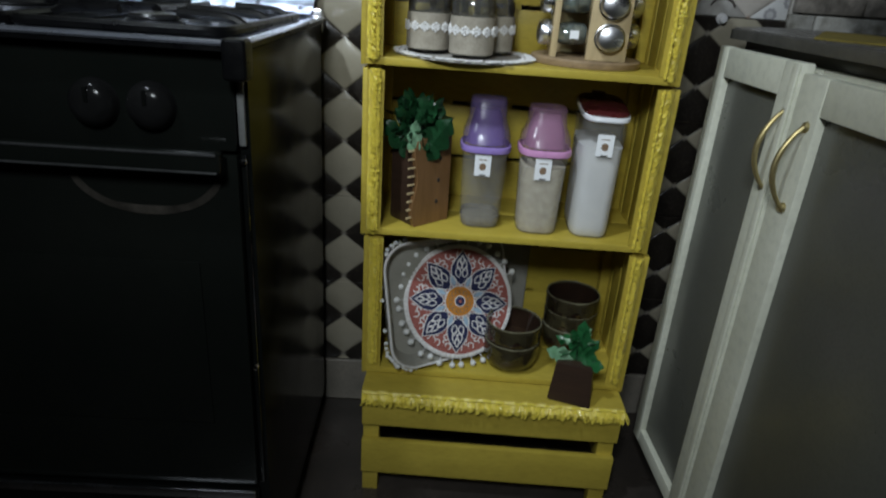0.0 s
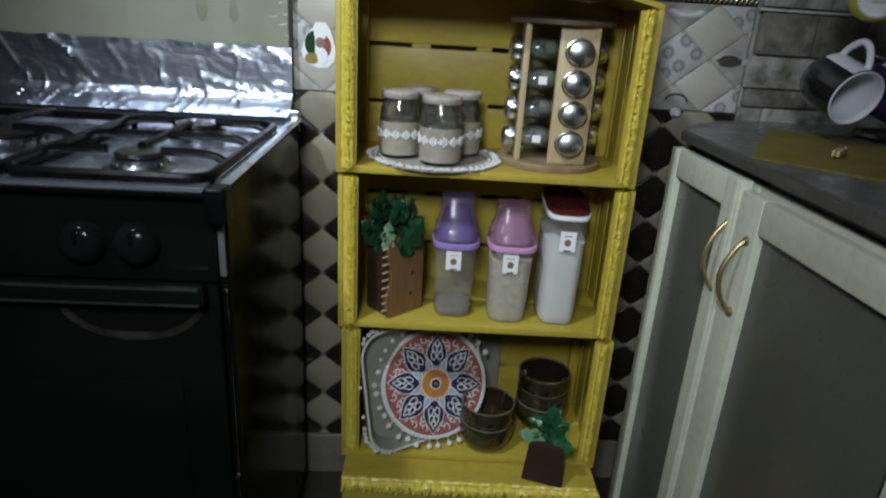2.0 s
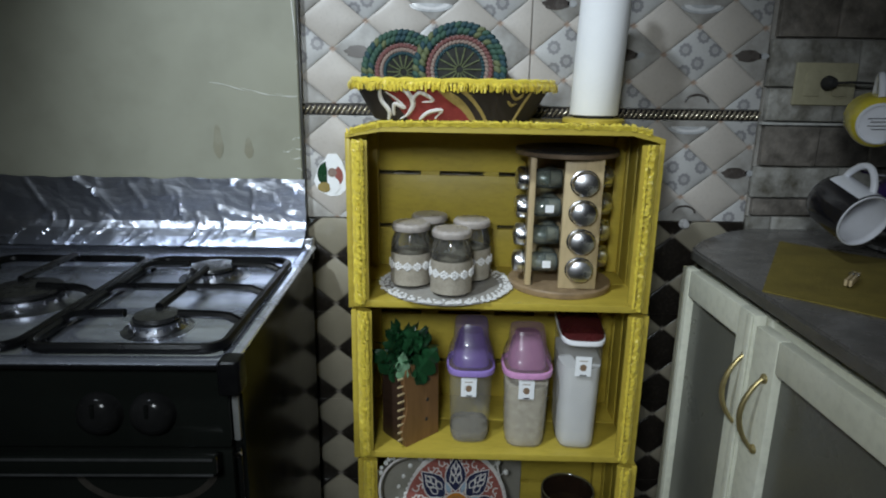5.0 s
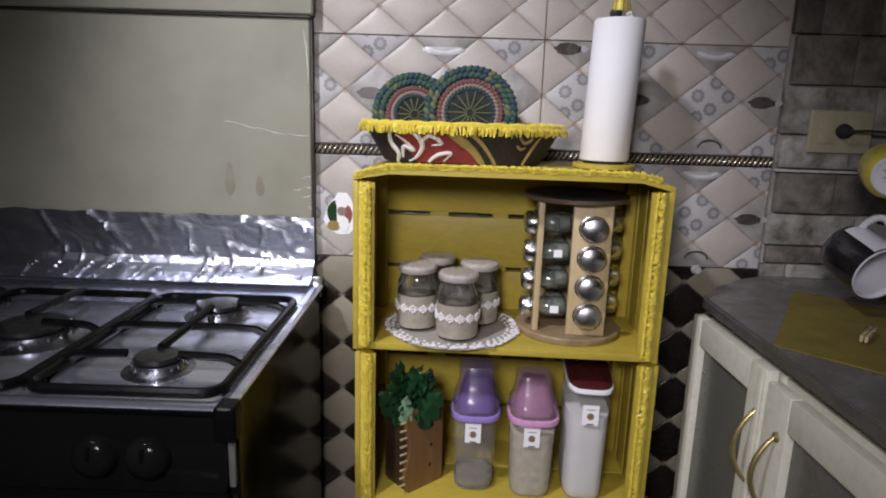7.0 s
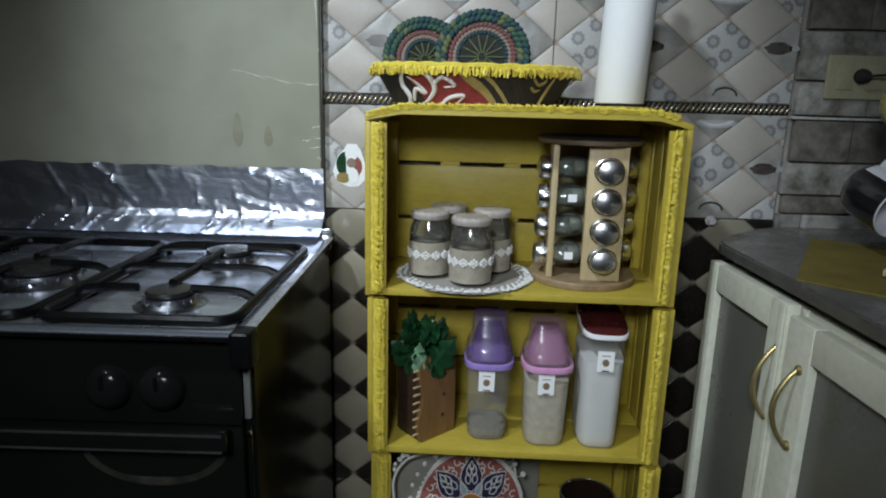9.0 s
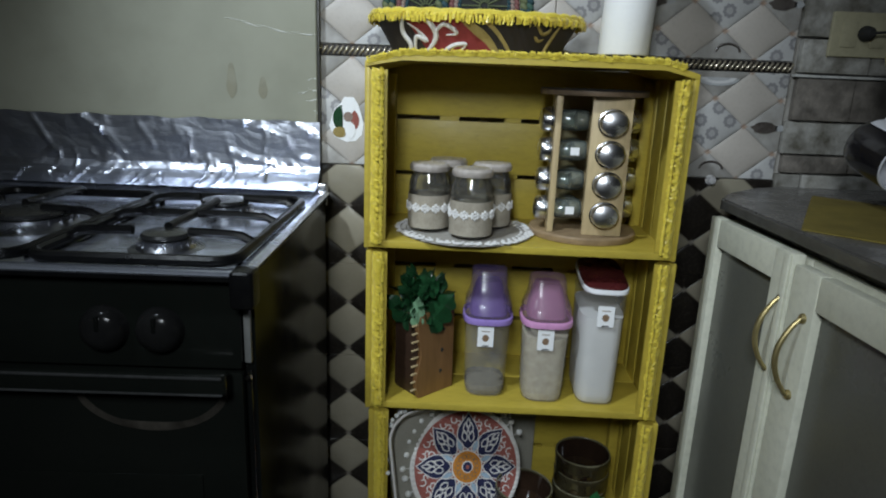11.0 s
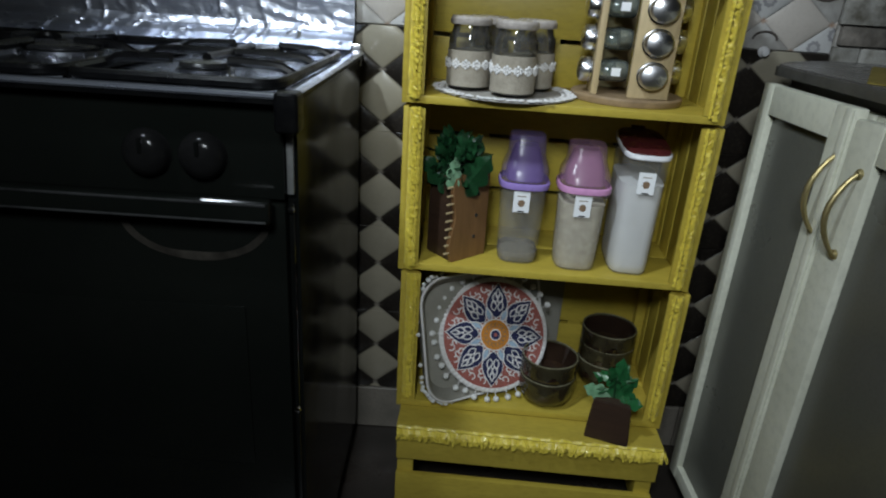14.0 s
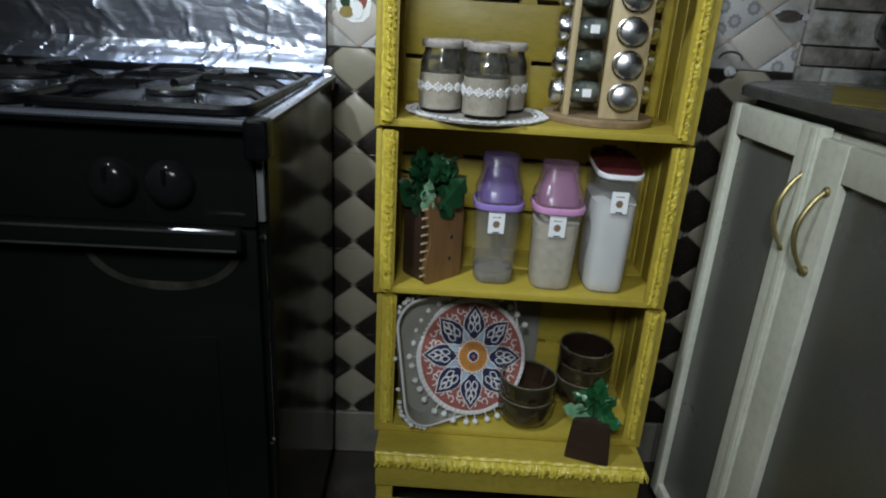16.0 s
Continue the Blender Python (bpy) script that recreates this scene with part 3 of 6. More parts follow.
    for bx, by, r in burners:
        b = part("burner", lathe([(0, 0), (r * 1.75, 0), (r * 1.7, 0.003), (r * 1.25, 0.006), (r * 1.1, 0.012), (r * 1.1, 0.017), (r * 0.6, 0.018), (0, 0.018)], 28, pose(bx, by, HOB - 0.0095)), BURNER_METAL, c)
        part("burner_cap", lathe([(0, 0.0), (r, 0.0), (r * 1.02, 0.003), (r * 0.95, 0.006), (r * 0.5, 0.0075), (0, 0.0075)], 28, pose(bx, by, HOB + 0.0088)), CAP_IRON, b, "dull black burner cap")
        bm = bmesh.new()
        for k in range(20):
            a = 2 * math.pi * k / 20
            box(bm, r * 1.02, r * 1.16, -0.0018, 0.0018, 0.0, 0.008, 0.0, 1, pose(bx, by, HOB - 0.002, 0, 0, math.degrees(a)))
        part("burner_crown", bm, BURNER_METAL, b, smooth=0)
    # pan supports
    for gx0, gx1, mid in ((-0.580, -0.352, False), (-0.838, -0.592, True), (-1.085, -0.850, False)):
        y0, y1, z, r = -0.288, 0.085, HOB + 0.009, 0.0066
        g = part("pan_support", tube([(x + (gx0 + gx1) / 2, y + (y0 + y1) / 2, z - 0.004) for x, y in round_rect(gx1 - gx0, y1 - y0, 0.025, 5)], r, 8, closed=True), CAST, c, "black enamelled wire pan support")
        xm = (gx0 + gx1) / 2
        fingers = []
        for by in ((-0.1,) if mid else (-0.205, 0.020)):
            gap = 0.022 if not mid else 0.03
            fingers += [[(gx0, by, z - 0.004), (gx0 + 0.018, by, z + 0.006), (xm - gap - 0.012, by, z + 0.008)], [(gx1, by, z - 0.004), (gx1 - 0.018, by, z + 0.006), (xm + gap + 0.012, by, z + 0.008)]]
            for yy, sgn in ((y0, 1), (y1, -1)):
                if mid:
                    fingers.append([(xm, yy, z - 0.004), (xm, yy + sgn * 0.015, z + 0.006), (xm, by - sgn * gap, z + 0.008)])
        if not mid:
            fingers.append([(gx0, -0.093, z - 0.004), (gx0 + 0.02, -0.093, z + 0.006), (gx1 - 0.02, -0.093, z + 0.006), (gx1, -0.093, z - 0.004)])
            fingers.append([(xm, -0.182, z + 0.008), (xm, -0.10, z + 0.006), (xm, -0.005, z + 0.008)])
        for f in fingers:
            p = [Vector(q) for q in f]
            pts = [p[0]]
            for a, b in zip(p, p[1:]):
                pts += [a.lerp(b, t) for t in (0.15, 0.5, 0.85)]
            pts.append(p[-1])
            part("bar", tube(pts, r * 0.9, 8), CAST, g)
        for x in (gx0 + 0.004, gx1 - 0.004):
            for y in (y0 + 0.03, y1 - 0.03):
                part("foot", lathe([(0, 0), (0.005, 0), (0.0045, 0.012), (0, 0.012)], 10, pose(x, y, HOB - 0.0096)), CAST, g)
    # knobs
    for kx in (-0.436, -0.498, -0.722, -0.784, -0.846, -1.03):
        k = part("knob", lathe([(0, 0), (0.026, 0), (0.027, 0.003), (0.0245, 0.006), (0.0235, 0.014), (0.020, 0.0205), (0.012, 0.0245), (0, 0.0258)], 28, pose(kx, CY0 - 0.004, 0.787, 90, 0, 0) @ Matrix.Diagonal((1.1, 1.1, 1, 1))), KNOB_BLACK, c, "round black control knob")
        part("grip", boxed(-0.0022, 0.0022, 0.002, 0.017, 0.0185, 0.0262, bev=0.001, m=pose(kx, CY0 - 0.004, 0.787, 90, 0, 0) @ Matrix.Diagonal((1.1, 1.1, 1, 1))), BLACK_ENAMEL, k)
    # oven door
    d = part("oven_door", boxed(CX0 + 0.004, CX1 - 0.012, CY0 - 0.010, CY0 + 0.0055, 0.250, 0.735, bev=0.004), BLACK_GLASS, c, "black glass oven door")
    part("door_glass", boxed(CX0 + 0.10, CX1 - 0.065, CY0 - 0.0122, CY0 - 0.0095, 0.36, 0.60, bev=0.001), BLACK_GLASS, d, "darker viewing glass")
    part("handle", boxed(CX0 + 0.03, CX1 - 0.022, CY0 - 0.040, CY0 - 0.022, 0.719, 0.746, bev=0.006, seg=3), BLACK_GLASS, d, "flat black bar handle")
    for x in (CX0 + 0.06, CX1 - 0.06):
        part("handle_mount", boxed(x - 0.012, x + 0.012, CY0 - 0.0225, CY0 - 0.009, 0.722, 0.7345, bev=0.003), BLACK_ENAMEL, d)
    # thin bright strips that draw the handle's two highlight lines
    part("handle_highlight", boxed(CX0 + 0.034, CX1 - 0.026, CY0 - 0.0415, CY0 - 0.039, 0.741, 0.744, bev=0.0008), HIGHLIGHT_LINE, d, "thin highlight line painted along the handle")
    part("handle_highlight", boxed(CX0 + 0.034, CX1 - 0.026, CY0 - 0.0415, CY0 - 0.039, 0.721, 0.7235, bev=0.0008), HIGHLIGHT_LINE, d, "thin highlight line painted along the handle")
    # a crescent under the handle, of uneven width: a reflection put into the colour
    outer = [(-0.453 + 0.088 * math.cos(a), 0.712 + 0.053 * math.sin(a)) for a in [math.pi * (1 + i / 32) for i in range(33)]]
    inner = [(-0.453 + 0.081 * math.cos(a), 0.714 + (0.0455 + 0.0015 * math.sin(5 * a)) * math.sin(a)) for a in [math.pi * (2 - i / 32) for i in range(33)]]
    part("glass_arc", prism(outer + inner, 0.0008, Matrix(((1, 0, 0, 0), (0, 0, -1, CY0 - 0.0103), (0, 1, 0, 0), (0, 0, 0, 1)))), surf("painted_reflection_arc", (0.040, 0.036, 0.030), (0.006, 0.005, 0.004), 26, 0.8, spec=0.1), d, "grey crescent painting a reflection on the glass")
    for z in (0.727, 0.449):
        part("screw", lathe([(0, 0), (0.0045, 0), (0.004, 0.003), (0, 0.004)], 12, pose(CX1 - 0.007, CY0 - 0.0032, z, 90, 0, 0)), CHROME, c, "small bright screw")
    # drawer
    w = part("drawer", boxed(CX0 + 0.004, CX1 - 0.012, CY0 - 0.012, CY0 + 0.0055, 0.075, 0.236, bev=0.003), BLACK_ENAMEL, c)
    part("drawer_lip", boxed(CX0 + 0.006, CX1 - 0.014, CY0 - 0.020, CY0 - 0.0125, 0.232, 0.246, bev=0.002), STEEL, w, "bright steel drawer lip")
    # lid, upright behind the hob
    part("hinge_rail", boxed(CX0 + 0.01, CX1 - 0.002, CY1 + 0.0105, CY1 + 0.034, HOB - 0.03, HOB + 0.012, bev=0.004), STEEL, c)
    lid = part("lid", boxed(CX0, CX1 - 0.021, 0.2365, 0.2475, HOB + 0.013, 1.350, bev=0.005, seg=3), LID, c, "raised olive-beige lid wrapped in plastic film")
    part("lid_edge", boxed(CX1 - 0.0207, CX1 - 0.0167, 0.2375, 0.248, HOB + 0.013, 1.352, bev=0.0015), LID_DARK, lid, "dark lid edge")
    part("lid_rail", boxed(CX0, CX1 - 0.013, 0.226, 0.2465, 1.3545, 1.42, bev=0.006, seg=3), LID, lid)
    part("lid_gasket", boxed(CX0, CX1 - 0.019, 0.231, 0.246, 1.3502, 1.3544, bev=0.001), LID_DARK, lid)
    for gx, gz, w2, h2 in ((-0.512, 1.055, 0.009, 0.032), (-0.455, 1.044, 0.008, 0.020)):
        part("grease_mark", prism([(gx + a * (1 + 0.2 * math.sin(5 * i)), b) for i, (a, b) in enumerate(arc(0, gz, w2, h2, 0, 345, 14))], 0.0004, Matrix(((1, 0, 0, 0), (0, 0, -1, 0.2362), (0, 1, 0, 0), (0, 0, 0, 1)))), GREASE, lid, "faint brown grease mark")
    # wrinkles of the wrapping film
    folds = [(-0.520, 1.163, 0.070, -0.013), (-0.462, 1.152, 0.065, -0.010), (-0.402, 1.143, 0.052, -0.002), (-0.372, 1.046, 0.028, -0.004), (-0.378, 1.026, 0.034, 0.0), (-0.360, 1.200, 0.018, 0.004), (-0.374, 1.060, 0.022, 0.006), (-0.366, 1.005, 0.026, -0.002), (-0.392, 1.036, 0.02, 0.007)]
    for k, (x, z, ln, dz) in enumerate(folds):
        pts = [(min(x + ln * t, CX1 - 0.022), 0.2362, z + dz * t + 0.002 * math.sin(5 * t + k)) for t in (0, 0.17, 0.33, 0.5, 0.67, 0.83, 1)]
        part("film_wrinkle", tube(pts, lambda q: 0.0001 + 0.0010 * math.sin(math.pi * q) * (0.6 + 0.4 * math.sin(11 * q + k)), 6), FILM, lid)
    part("film_wrinkle", tube([(CX1 - 0.033, 0.2362, 1.335), (CX1 - 0.028, 0.2362, 1.305), (CX1 - 0.025, 0.2362, 1.27), (CX1 - 0.024, 0.2362, 1.235)], lambda q: 0.0002 + 0.0012 * math.sin(math.pi * q), 6), FILM, lid)
    # foil folded over the lower lid and the hinge
    bm = bmesh.new()
    nx, prof = 170, [(0.2350, 0.986), (0.2345, 0.965), (0.2345, 0.94), (0.2340, 0.918), (0.2335, 0.902), (0.2255, 0.8890), (0.2190, 0.884), (0.2120, 0.8775), (0.2000, 0.8715), (0.1900, 0.868), (0.1800, 0.8655)]
    fine_prof = []
    for a, b in zip(prof, prof[1:]):
        fine_prof += [tuple(a[k] + (b[k] - a[k]) * t / 3 for k in (0, 1)) for t in range(3)]
    fine_prof.append(prof[-1])
    grid = []
    for i in range(nx + 1):
        x = CX0 + 0.02 + (CX1 - 0.017 - CX0 - 0.02) * i / nx
        col = []
        for j, (y, z) in enumerate(fine_prof):
            nz = noise.noise(Vector((x * 16, z * 16, y * 20))) + 0.6 * noise.noise(Vector((x * 42, z * 36, 3.0)))
            crease = abs(noise.noise(Vector((x * 11 + z * 9, z * 7 - x * 4, 9.0))))
            fold = max(0.0, 0.06 - abs(noise.noise(Vector((x * 24 - z * 20, z * 16 + x * 6, 4.0))))) if j > 8 else 0.0
            ridge = sum(max(0.0, 1 - seg_dist(x, z, a, b) / 0.0055) * hh for a, b, hh in CREASES)
            k = nz * 0.0008 + max(0, 0.05 - crease) * 0.035 + fold * 0.055 + ridge
            edge = 0.0 if j else 0.004 * noise.noise(Vector((x * 20, 0, 0)))
            col.append(bm.verts.new((x, y - abs(k) - 0.0005, z + edge + (abs(k) * 0.8 if j > 15 else 0))))
        grid.append(col)
    for a, b in zip(grid, grid[1:]):
        for j in range(len(a) - 1):
            bm.faces.new((a[j], a[j + 1], b[j + 1], b[j]))
    part("foil_guard", bm, FOIL, c, "crumpled aluminium foil over the lower lid", smooth=28)
    return c


KNOB_BLACK = surf("scuffed_black_knob", (0.005, 0.005, 0.005), (0.008, 0.008, 0.008), 30, 0.15, bump=0.04, bscale=90, spec=0.14)
BURNER_METAL = surf("dull_burner_metal", (0.36, 0.37, 0.40), (0.16, 0.165, 0.18), 40, 0.33, metal=1.0, bump=0.1, bscale=200)
CAP_IRON = surf("worn_burner_cap", (0.035, 0.035, 0.036), (0.014, 0.014, 0.014), 40, 0.26, metal=0.5, bump=0.15, bscale=200)
FILM = surf("clear_film_wrinkle", (0.8, 0.8, 0.76), (0.7, 0.7, 0.66), 50, 0.15, bump=0.0, coat=0.5)
cooker()

# ---- cabinets and worktop along the east side ----


def cabinet(name, y_far, y_near, z_top, x_far, x_near, left_w, right_w, handle_end, label, hz=0.690):
    """A base unit whose door faces west; y runs from far to near."""
    c = thing(name, label, "cabinet", group="base cabinets")
    part("body", boxed(0.362, 0.90, y_near + 0.001, y_far - 0.001, 0.08, 0.862, bev=0.002), CREAM, c)
    part("plinth", boxed(0.40, 0.88, y_near + 0.003, y_far - 0.003, 0.0, 0.0795, bev=0.002), LID_DARK, c)
    ln = math.hypot(y_far - y_near, x_near - x_far)
    m = Matrix.Translation((x_far, y_far, 0)) @ Matrix.Rotation(math.atan2(-(y_far - y_near), x_near - x_far), 4, "Z")
    # door frame in its own plane: x along the door, y out to the west is negative
    z0, t = 0.088, 0.018
    door = part("door", boxed(0.002, left_w, -t, 0, z0, z_top, bev=0.0025, m=m @ pose(0, t, 0)), CREAM, c, "cream door frame with a dark panel")
    part("stile", boxed(ln - right_w, ln - 0.002, -t, 0, z0, z_top, bev=0.0025, m=m @ pose(0, t, 0)), CREAM, door)
    part("top_rail", boxed(left_w + 0.0003, ln - right_w - 0.0003, -t + 0.0006, 0, z_top - 0.046, z_top - 0.0005, bev=0.0025, m=m @ pose(0, t, 0)), CREAM, door)
    part("bottom_rail", boxed(left_w + 0.0003, ln - right_w - 0.0003, -t + 0.0006, 0, z0 + 0.0005, z0 + 0.030, bev=0.0025, m=m @ pose(0, t, 0)), CREAM, door)
    part("panel", boxed(left_w - 0.004, ln - right_w + 0.004, -t + 0.012, -0.001, z0 + 0.026, z_top - 0.042, bev=0.001, m=m @ pose(0, t, 0)), GREY_PANEL, door, "dark taupe recessed door panel")
    if handle_end == "near" and y_far > 0:
        part("meeting_bead", boxed(ln - 0.016, ln - 0.003, -t - 0.0045, -t - 0.0003, z0 + 0.001, z_top - 0.001, bev=0.002, m=m @ pose(0, t, 0)), CREAM, door, "raised cream bead along the meeting edge")
    hx = ln - 0.011 if handle_end == "near" else 0.040
    pts = []
    for i in range(15):
        a = i / 14
        pts.append(m @ Vector((hx, -0.003 - 0.024 * math.sin(math.pi * a) ** 0.8, hz + 0.106 * a)))
    hd = part("handle", tube(pts, lambda s: 0.0028 + 0.0010 * math.sin(math.pi * s), 10), BRASS, door, "curved brushed gold bow handle")
    for z in (hz, hz + 0.106):
        part("handle_foot", lathe([(0, 0), (0.007, 0), (0.0065, 0.003), (0.0045, 0.005), (0, 0.005)], 14, m @ pose(hx, 0.0005, z, 90, 0, 0)), BRASS, hd)
    return c


cabinet("corner_cabinet", 0.080, -0.169, 0.868, 0.333, 0.337, 0.032, 0.045, "near", "cream corner cabinet with dark panel door slightly ajar", 0.700)
cabinet("base_cabinet", -0.172, -0.585, 0.857, 0.337, 0.343, 0.057, 0.055, "far", "cream base cabinet with a dark panel door and gold handle")
cabinet("base_cabinet", -0.589, -0.99, 0.857, 0.344, 0.350, 0.055, 0.047, "near", "cream base cabinet with a dark panel door and gold handle")

WORKTOP_EDGE = surf("worn_worktop_edge", (0.115, 0.11, 0.098), (0.075, 0.072, 0.064), 22, 0.4, bump=0.06, bscale=200)
top = thing("worktop", "grey stone worktop with a cut-off corner over the cabinets", "worktop")
outline = [(0.348, -1.2), (0.955, -1.2), (0.955, 0.2555), (0.535, 0.2555), (0.470, 0.222), (0.395, 0.150), (0.360, 0.110), (0.348, 0.080)]
part("slab", prism(outline, 0.0165, pose(0, 0, 0.8795), bev=0.004), WORKTOP, top)
# dark box put in where only the shaded gap above the doors shows
part("gap_filler", boxed(0.372, 0.90, -1.18, 0.075, 0.8625, 0.8792, bev=0.001), BLACK_TRIM, top, "dark filler standing for the shaded gap under the worktop")
part("front_edge", boxed(0.3445, 0.3478, -1.19, 0.078, 0.8797, 0.8945, bev=0.001), WORKTOP_EDGE, top, "dark front edge of the worktop")


# ---- materials of the small things ----
WHITE_PLASTIC = surf("white_plastic", (0.78, 0.78, 0.8), (0.7, 0.7, 0.72), 20, 0.35, bump=0.03, grain=0.08)
PURPLE = surf("lilac_plastic", (0.36, 0.25, 0.62), (0.31, 0.21, 0.55), 20, 0.3, bump=0.03)
PURPLE_CLEAR = surf("smoky_lilac_plastic", (0.21, 0.15, 0.34), (0.18, 0.13, 0.29), 15, 0.22, bump=0.03, coat=0.3, alpha=0.38)
PURPLE_IN = surf("dusky_lilac_plastic", (0.19, 0.125, 0.34), (0.16, 0.10, 0.29), 20, 0.35, bump=0.03)
PINK_IN = surf("dusky_pink_plastic", (0.36, 0.17, 0.28), (0.31, 0.14, 0.24), 20, 0.35, bump=0.03)
PINK = surf("pink_plastic", (0.72, 0.36, 0.62), (0.64, 0.3, 0.55), 20, 0.3, bump=0.03)
PINK_CLEAR = surf("smoky_pink_plastic", (0.42, 0.24, 0.34), (0.36, 0.2, 0.3), 15, 0.22, bump=0.03, coat=0.3, alpha=0.38)
RED_LID = surf("dark_red_plastic", (0.085, 0.016, 0.016), (0.06, 0.011, 0.012), 14, 0.3, bump=0.03)
SMOKE = surf("cloudy_grey_plastic", (0.50, 0.485, 0.44), (0.42, 0.41, 0.37), 12, 0.28, bump=0.02, coat=0.2, alpha=0.24)
RICE = surf("pale_grain", (0.64, 0.58, 0.46), (0.48, 0.42, 0.32), 90, 0.7, bump=0.6, bscale=380, dist=0.002)
FLOUR = surf("white_sugar", (0.84, 0.84, 0.84), (0.76, 0.76, 0.76), 40, 0.75, bump=0.3, bscale=400)
GREY_GRAIN = surf("grey_lentils", (0.24, 0.22, 0.18), (0.17, 0.15, 0.12), 120, 0.7, bump=0.5, bscale=350, dist=0.002)
PAPER = surf("white_paper", (0.90, 0.91, 0.92), (0.87, 0.88, 0.89), 16, 0.8, bump=0.1, bscale=200, grain=0.05)
BROWN_INK = surf("brown_print", (0.27, 0.17, 0.1), (0.2, 0.13, 0.08), 60, 0.7)
BLACK_INK = surf("black_print", (0.02, 0.02, 0.02), (0.03, 0.03, 0.03), 60, 0.7)
GLASS = clear_mat("clear_glass", (0.92, 0.94, 0.92), haze=0.16, veil_tint=(0.46, 0.44, 0.40))
SPICE_GLASS = clear_mat("greenish_spice_glass", (0.84, 0.9, 0.87), gloss=0.08, base=0.08, haze=0.34, veil_tint=(0.42, 0.48, 0.44))
BURLAP = surf("burlap_wrap", (0.40, 0.36, 0.29), (0.3, 0.265, 0.21), 40, 0.85, bump=0.6, bscale=320, dist=0.002)
LACE = surf("white_lace", (0.8, 0.79, 0.78), (0.68, 0.67, 0.66), 80, 0.7, bump=0.4, bscale=300)
LID_CLOTH = surf("beige_jar_lid", (0.50, 0.45, 0.41), (0.38, 0.34, 0.31), 50, 0.3, bump=0.6, bscale=160, dist=0.003, coat=0.5)
MAT_GREY = surf("grey_beige_felt", (0.38, 0.36, 0.32), (0.3, 0.28, 0.25), 30, 0.9, bump=0.5, bscale=260)
PINE = surf("pale_pine", (0.56, 0.44, 0.25), (0.46, 0.35, 0.19), 9, 0.45, bump=0.2, bscale=60, stretch=(3, 3, 0.5))
BASE_WOOD = surf("speckled_brown_wood", (0.34, 0.24, 0.14), (0.22, 0.15, 0.085), 40, 0.5, bump=0.2, bscale=90)
DARK_WOOD = surf("dark_brown_wood", (0.05, 0.028, 0.018), (0.034, 0.019, 0.012), 12, 0.45, bump=0.2, bscale=70, stretch=(1, 1, 4))
ORANGE_WOOD = surf("orange_plywood", (0.25, 0.13, 0.054), (0.185, 0.095, 0.037), 9, 0.5, bump=0.15, bscale=60, stretch=(4, 4, 0.6))
BLACK_TOP = surf("black_vinyl", (0.012, 0.011, 0.011), (0.02, 0.018, 0.018), 20, 0.4)
SPICE = surf("ground_spice", (0.27, 0.24, 0.19), (0.18, 0.155, 0.12), 40, 0.7, bump=0.3)
GREEN = surf("green_plastic_leaf", (0.013, 0.060, 0.022), (0.008, 0.035, 0.013), 25, 0.3, bump=0.2, bscale=150, coat=0.3)
GREEN_PALE = surf("pale_green_leaf", (0.25, 0.42, 0.27), (0.14, 0.3, 0.16), 40, 0.35, bump=0.2)
BROWN_GLAZE = surf("brown_glazed_pottery", (0.030, 0.017, 0.011), (0.016, 0.010, 0.007), 18, 0.09, bump=0.0, coat=0.5)
OLIVE_GLAZE = surf("olive_glaze_drips", (0.040, 0.035, 0.018), (0.022, 0.016, 0.009), 28, 0.14, bump=0.03, bscale=60, coat=0.5)
RIM_GLAZE = surf("pale_olive_rim", (0.19, 0.18, 0.115), (0.10, 0.09, 0.055), 60, 0.2, bump=0.05, coat=0.4)
GREY_CLOTH = surf("grey_lining_cloth", (0.30, 0.285, 0.245), (0.25, 0.24, 0.2), 14, 0.85, bump=0.3, bscale=300)
POMPOM = surf("white_pompom_yarn", (0.82, 0.82, 0.8), (0.68, 0.68, 0.66), 90, 0.9, bump=0.8, bscale=420, dist=0.002)
WHITE_CLOTH = surf("white_cotton", (0.72, 0.70, 0.68), (0.64, 0.62, 0.6), 30, 0.85, bump=0.3, bscale=400)
CORAL = surf("coral_red_print", (0.33, 0.105, 0.085), (0.26, 0.08, 0.065), 50, 0.85, bump=0.2, bscale=400)
NAVY = surf("navy_print", (0.018, 0.022, 0.075), (0.012, 0.014, 0.05), 50, 0.85, bump=0.2, bscale=400)
SKY = surf("pale_blue_print", (0.36, 0.47, 0.58), (0.3, 0.4, 0.5), 50, 0.85, bump=0.2, bscale=400)
AMBER = surf("orange_print", (0.58, 0.23, 0.03), (0.45, 0.17, 0.02), 70, 0.85, bump=0.2, bscale=400)
MUSTARD = surf("mustard_cloth", (0.215, 0.165, 0.03), (0.14, 0.105, 0.018), 14, 0.9, bump=0.5, bscale=300, dist=0.002)
CERAMIC = surf("white_ceramic", (0.72, 0.73, 0.78), (0.66, 0.67, 0.72), 10, 0.16, bump=0.02, coat=0.5, grain=0.08)
BLACK_CERAMIC = surf("black_ceramic", (0.012, 0.012, 0.014), (0.02, 0.018, 0.02), 10, 0.16, coat=0.4)
PURPLE_CERAMIC = surf("deep_purple_ceramic", (0.03, 0.016, 0.075), (0.02, 0.01, 0.05), 10, 0.16, coat=0.4)
YELLOW_CERAMIC = surf("yellow_ceramic", (0.62, 0.52, 0.06), (0.54, 0.45, 0.04), 10, 0.2, coat=0.4)
SWITCH = surf("ivory_switch_plastic", (0.44, 0.41, 0.28), (0.39, 0.36, 0.24), 10, 0.35, bump=0.03)
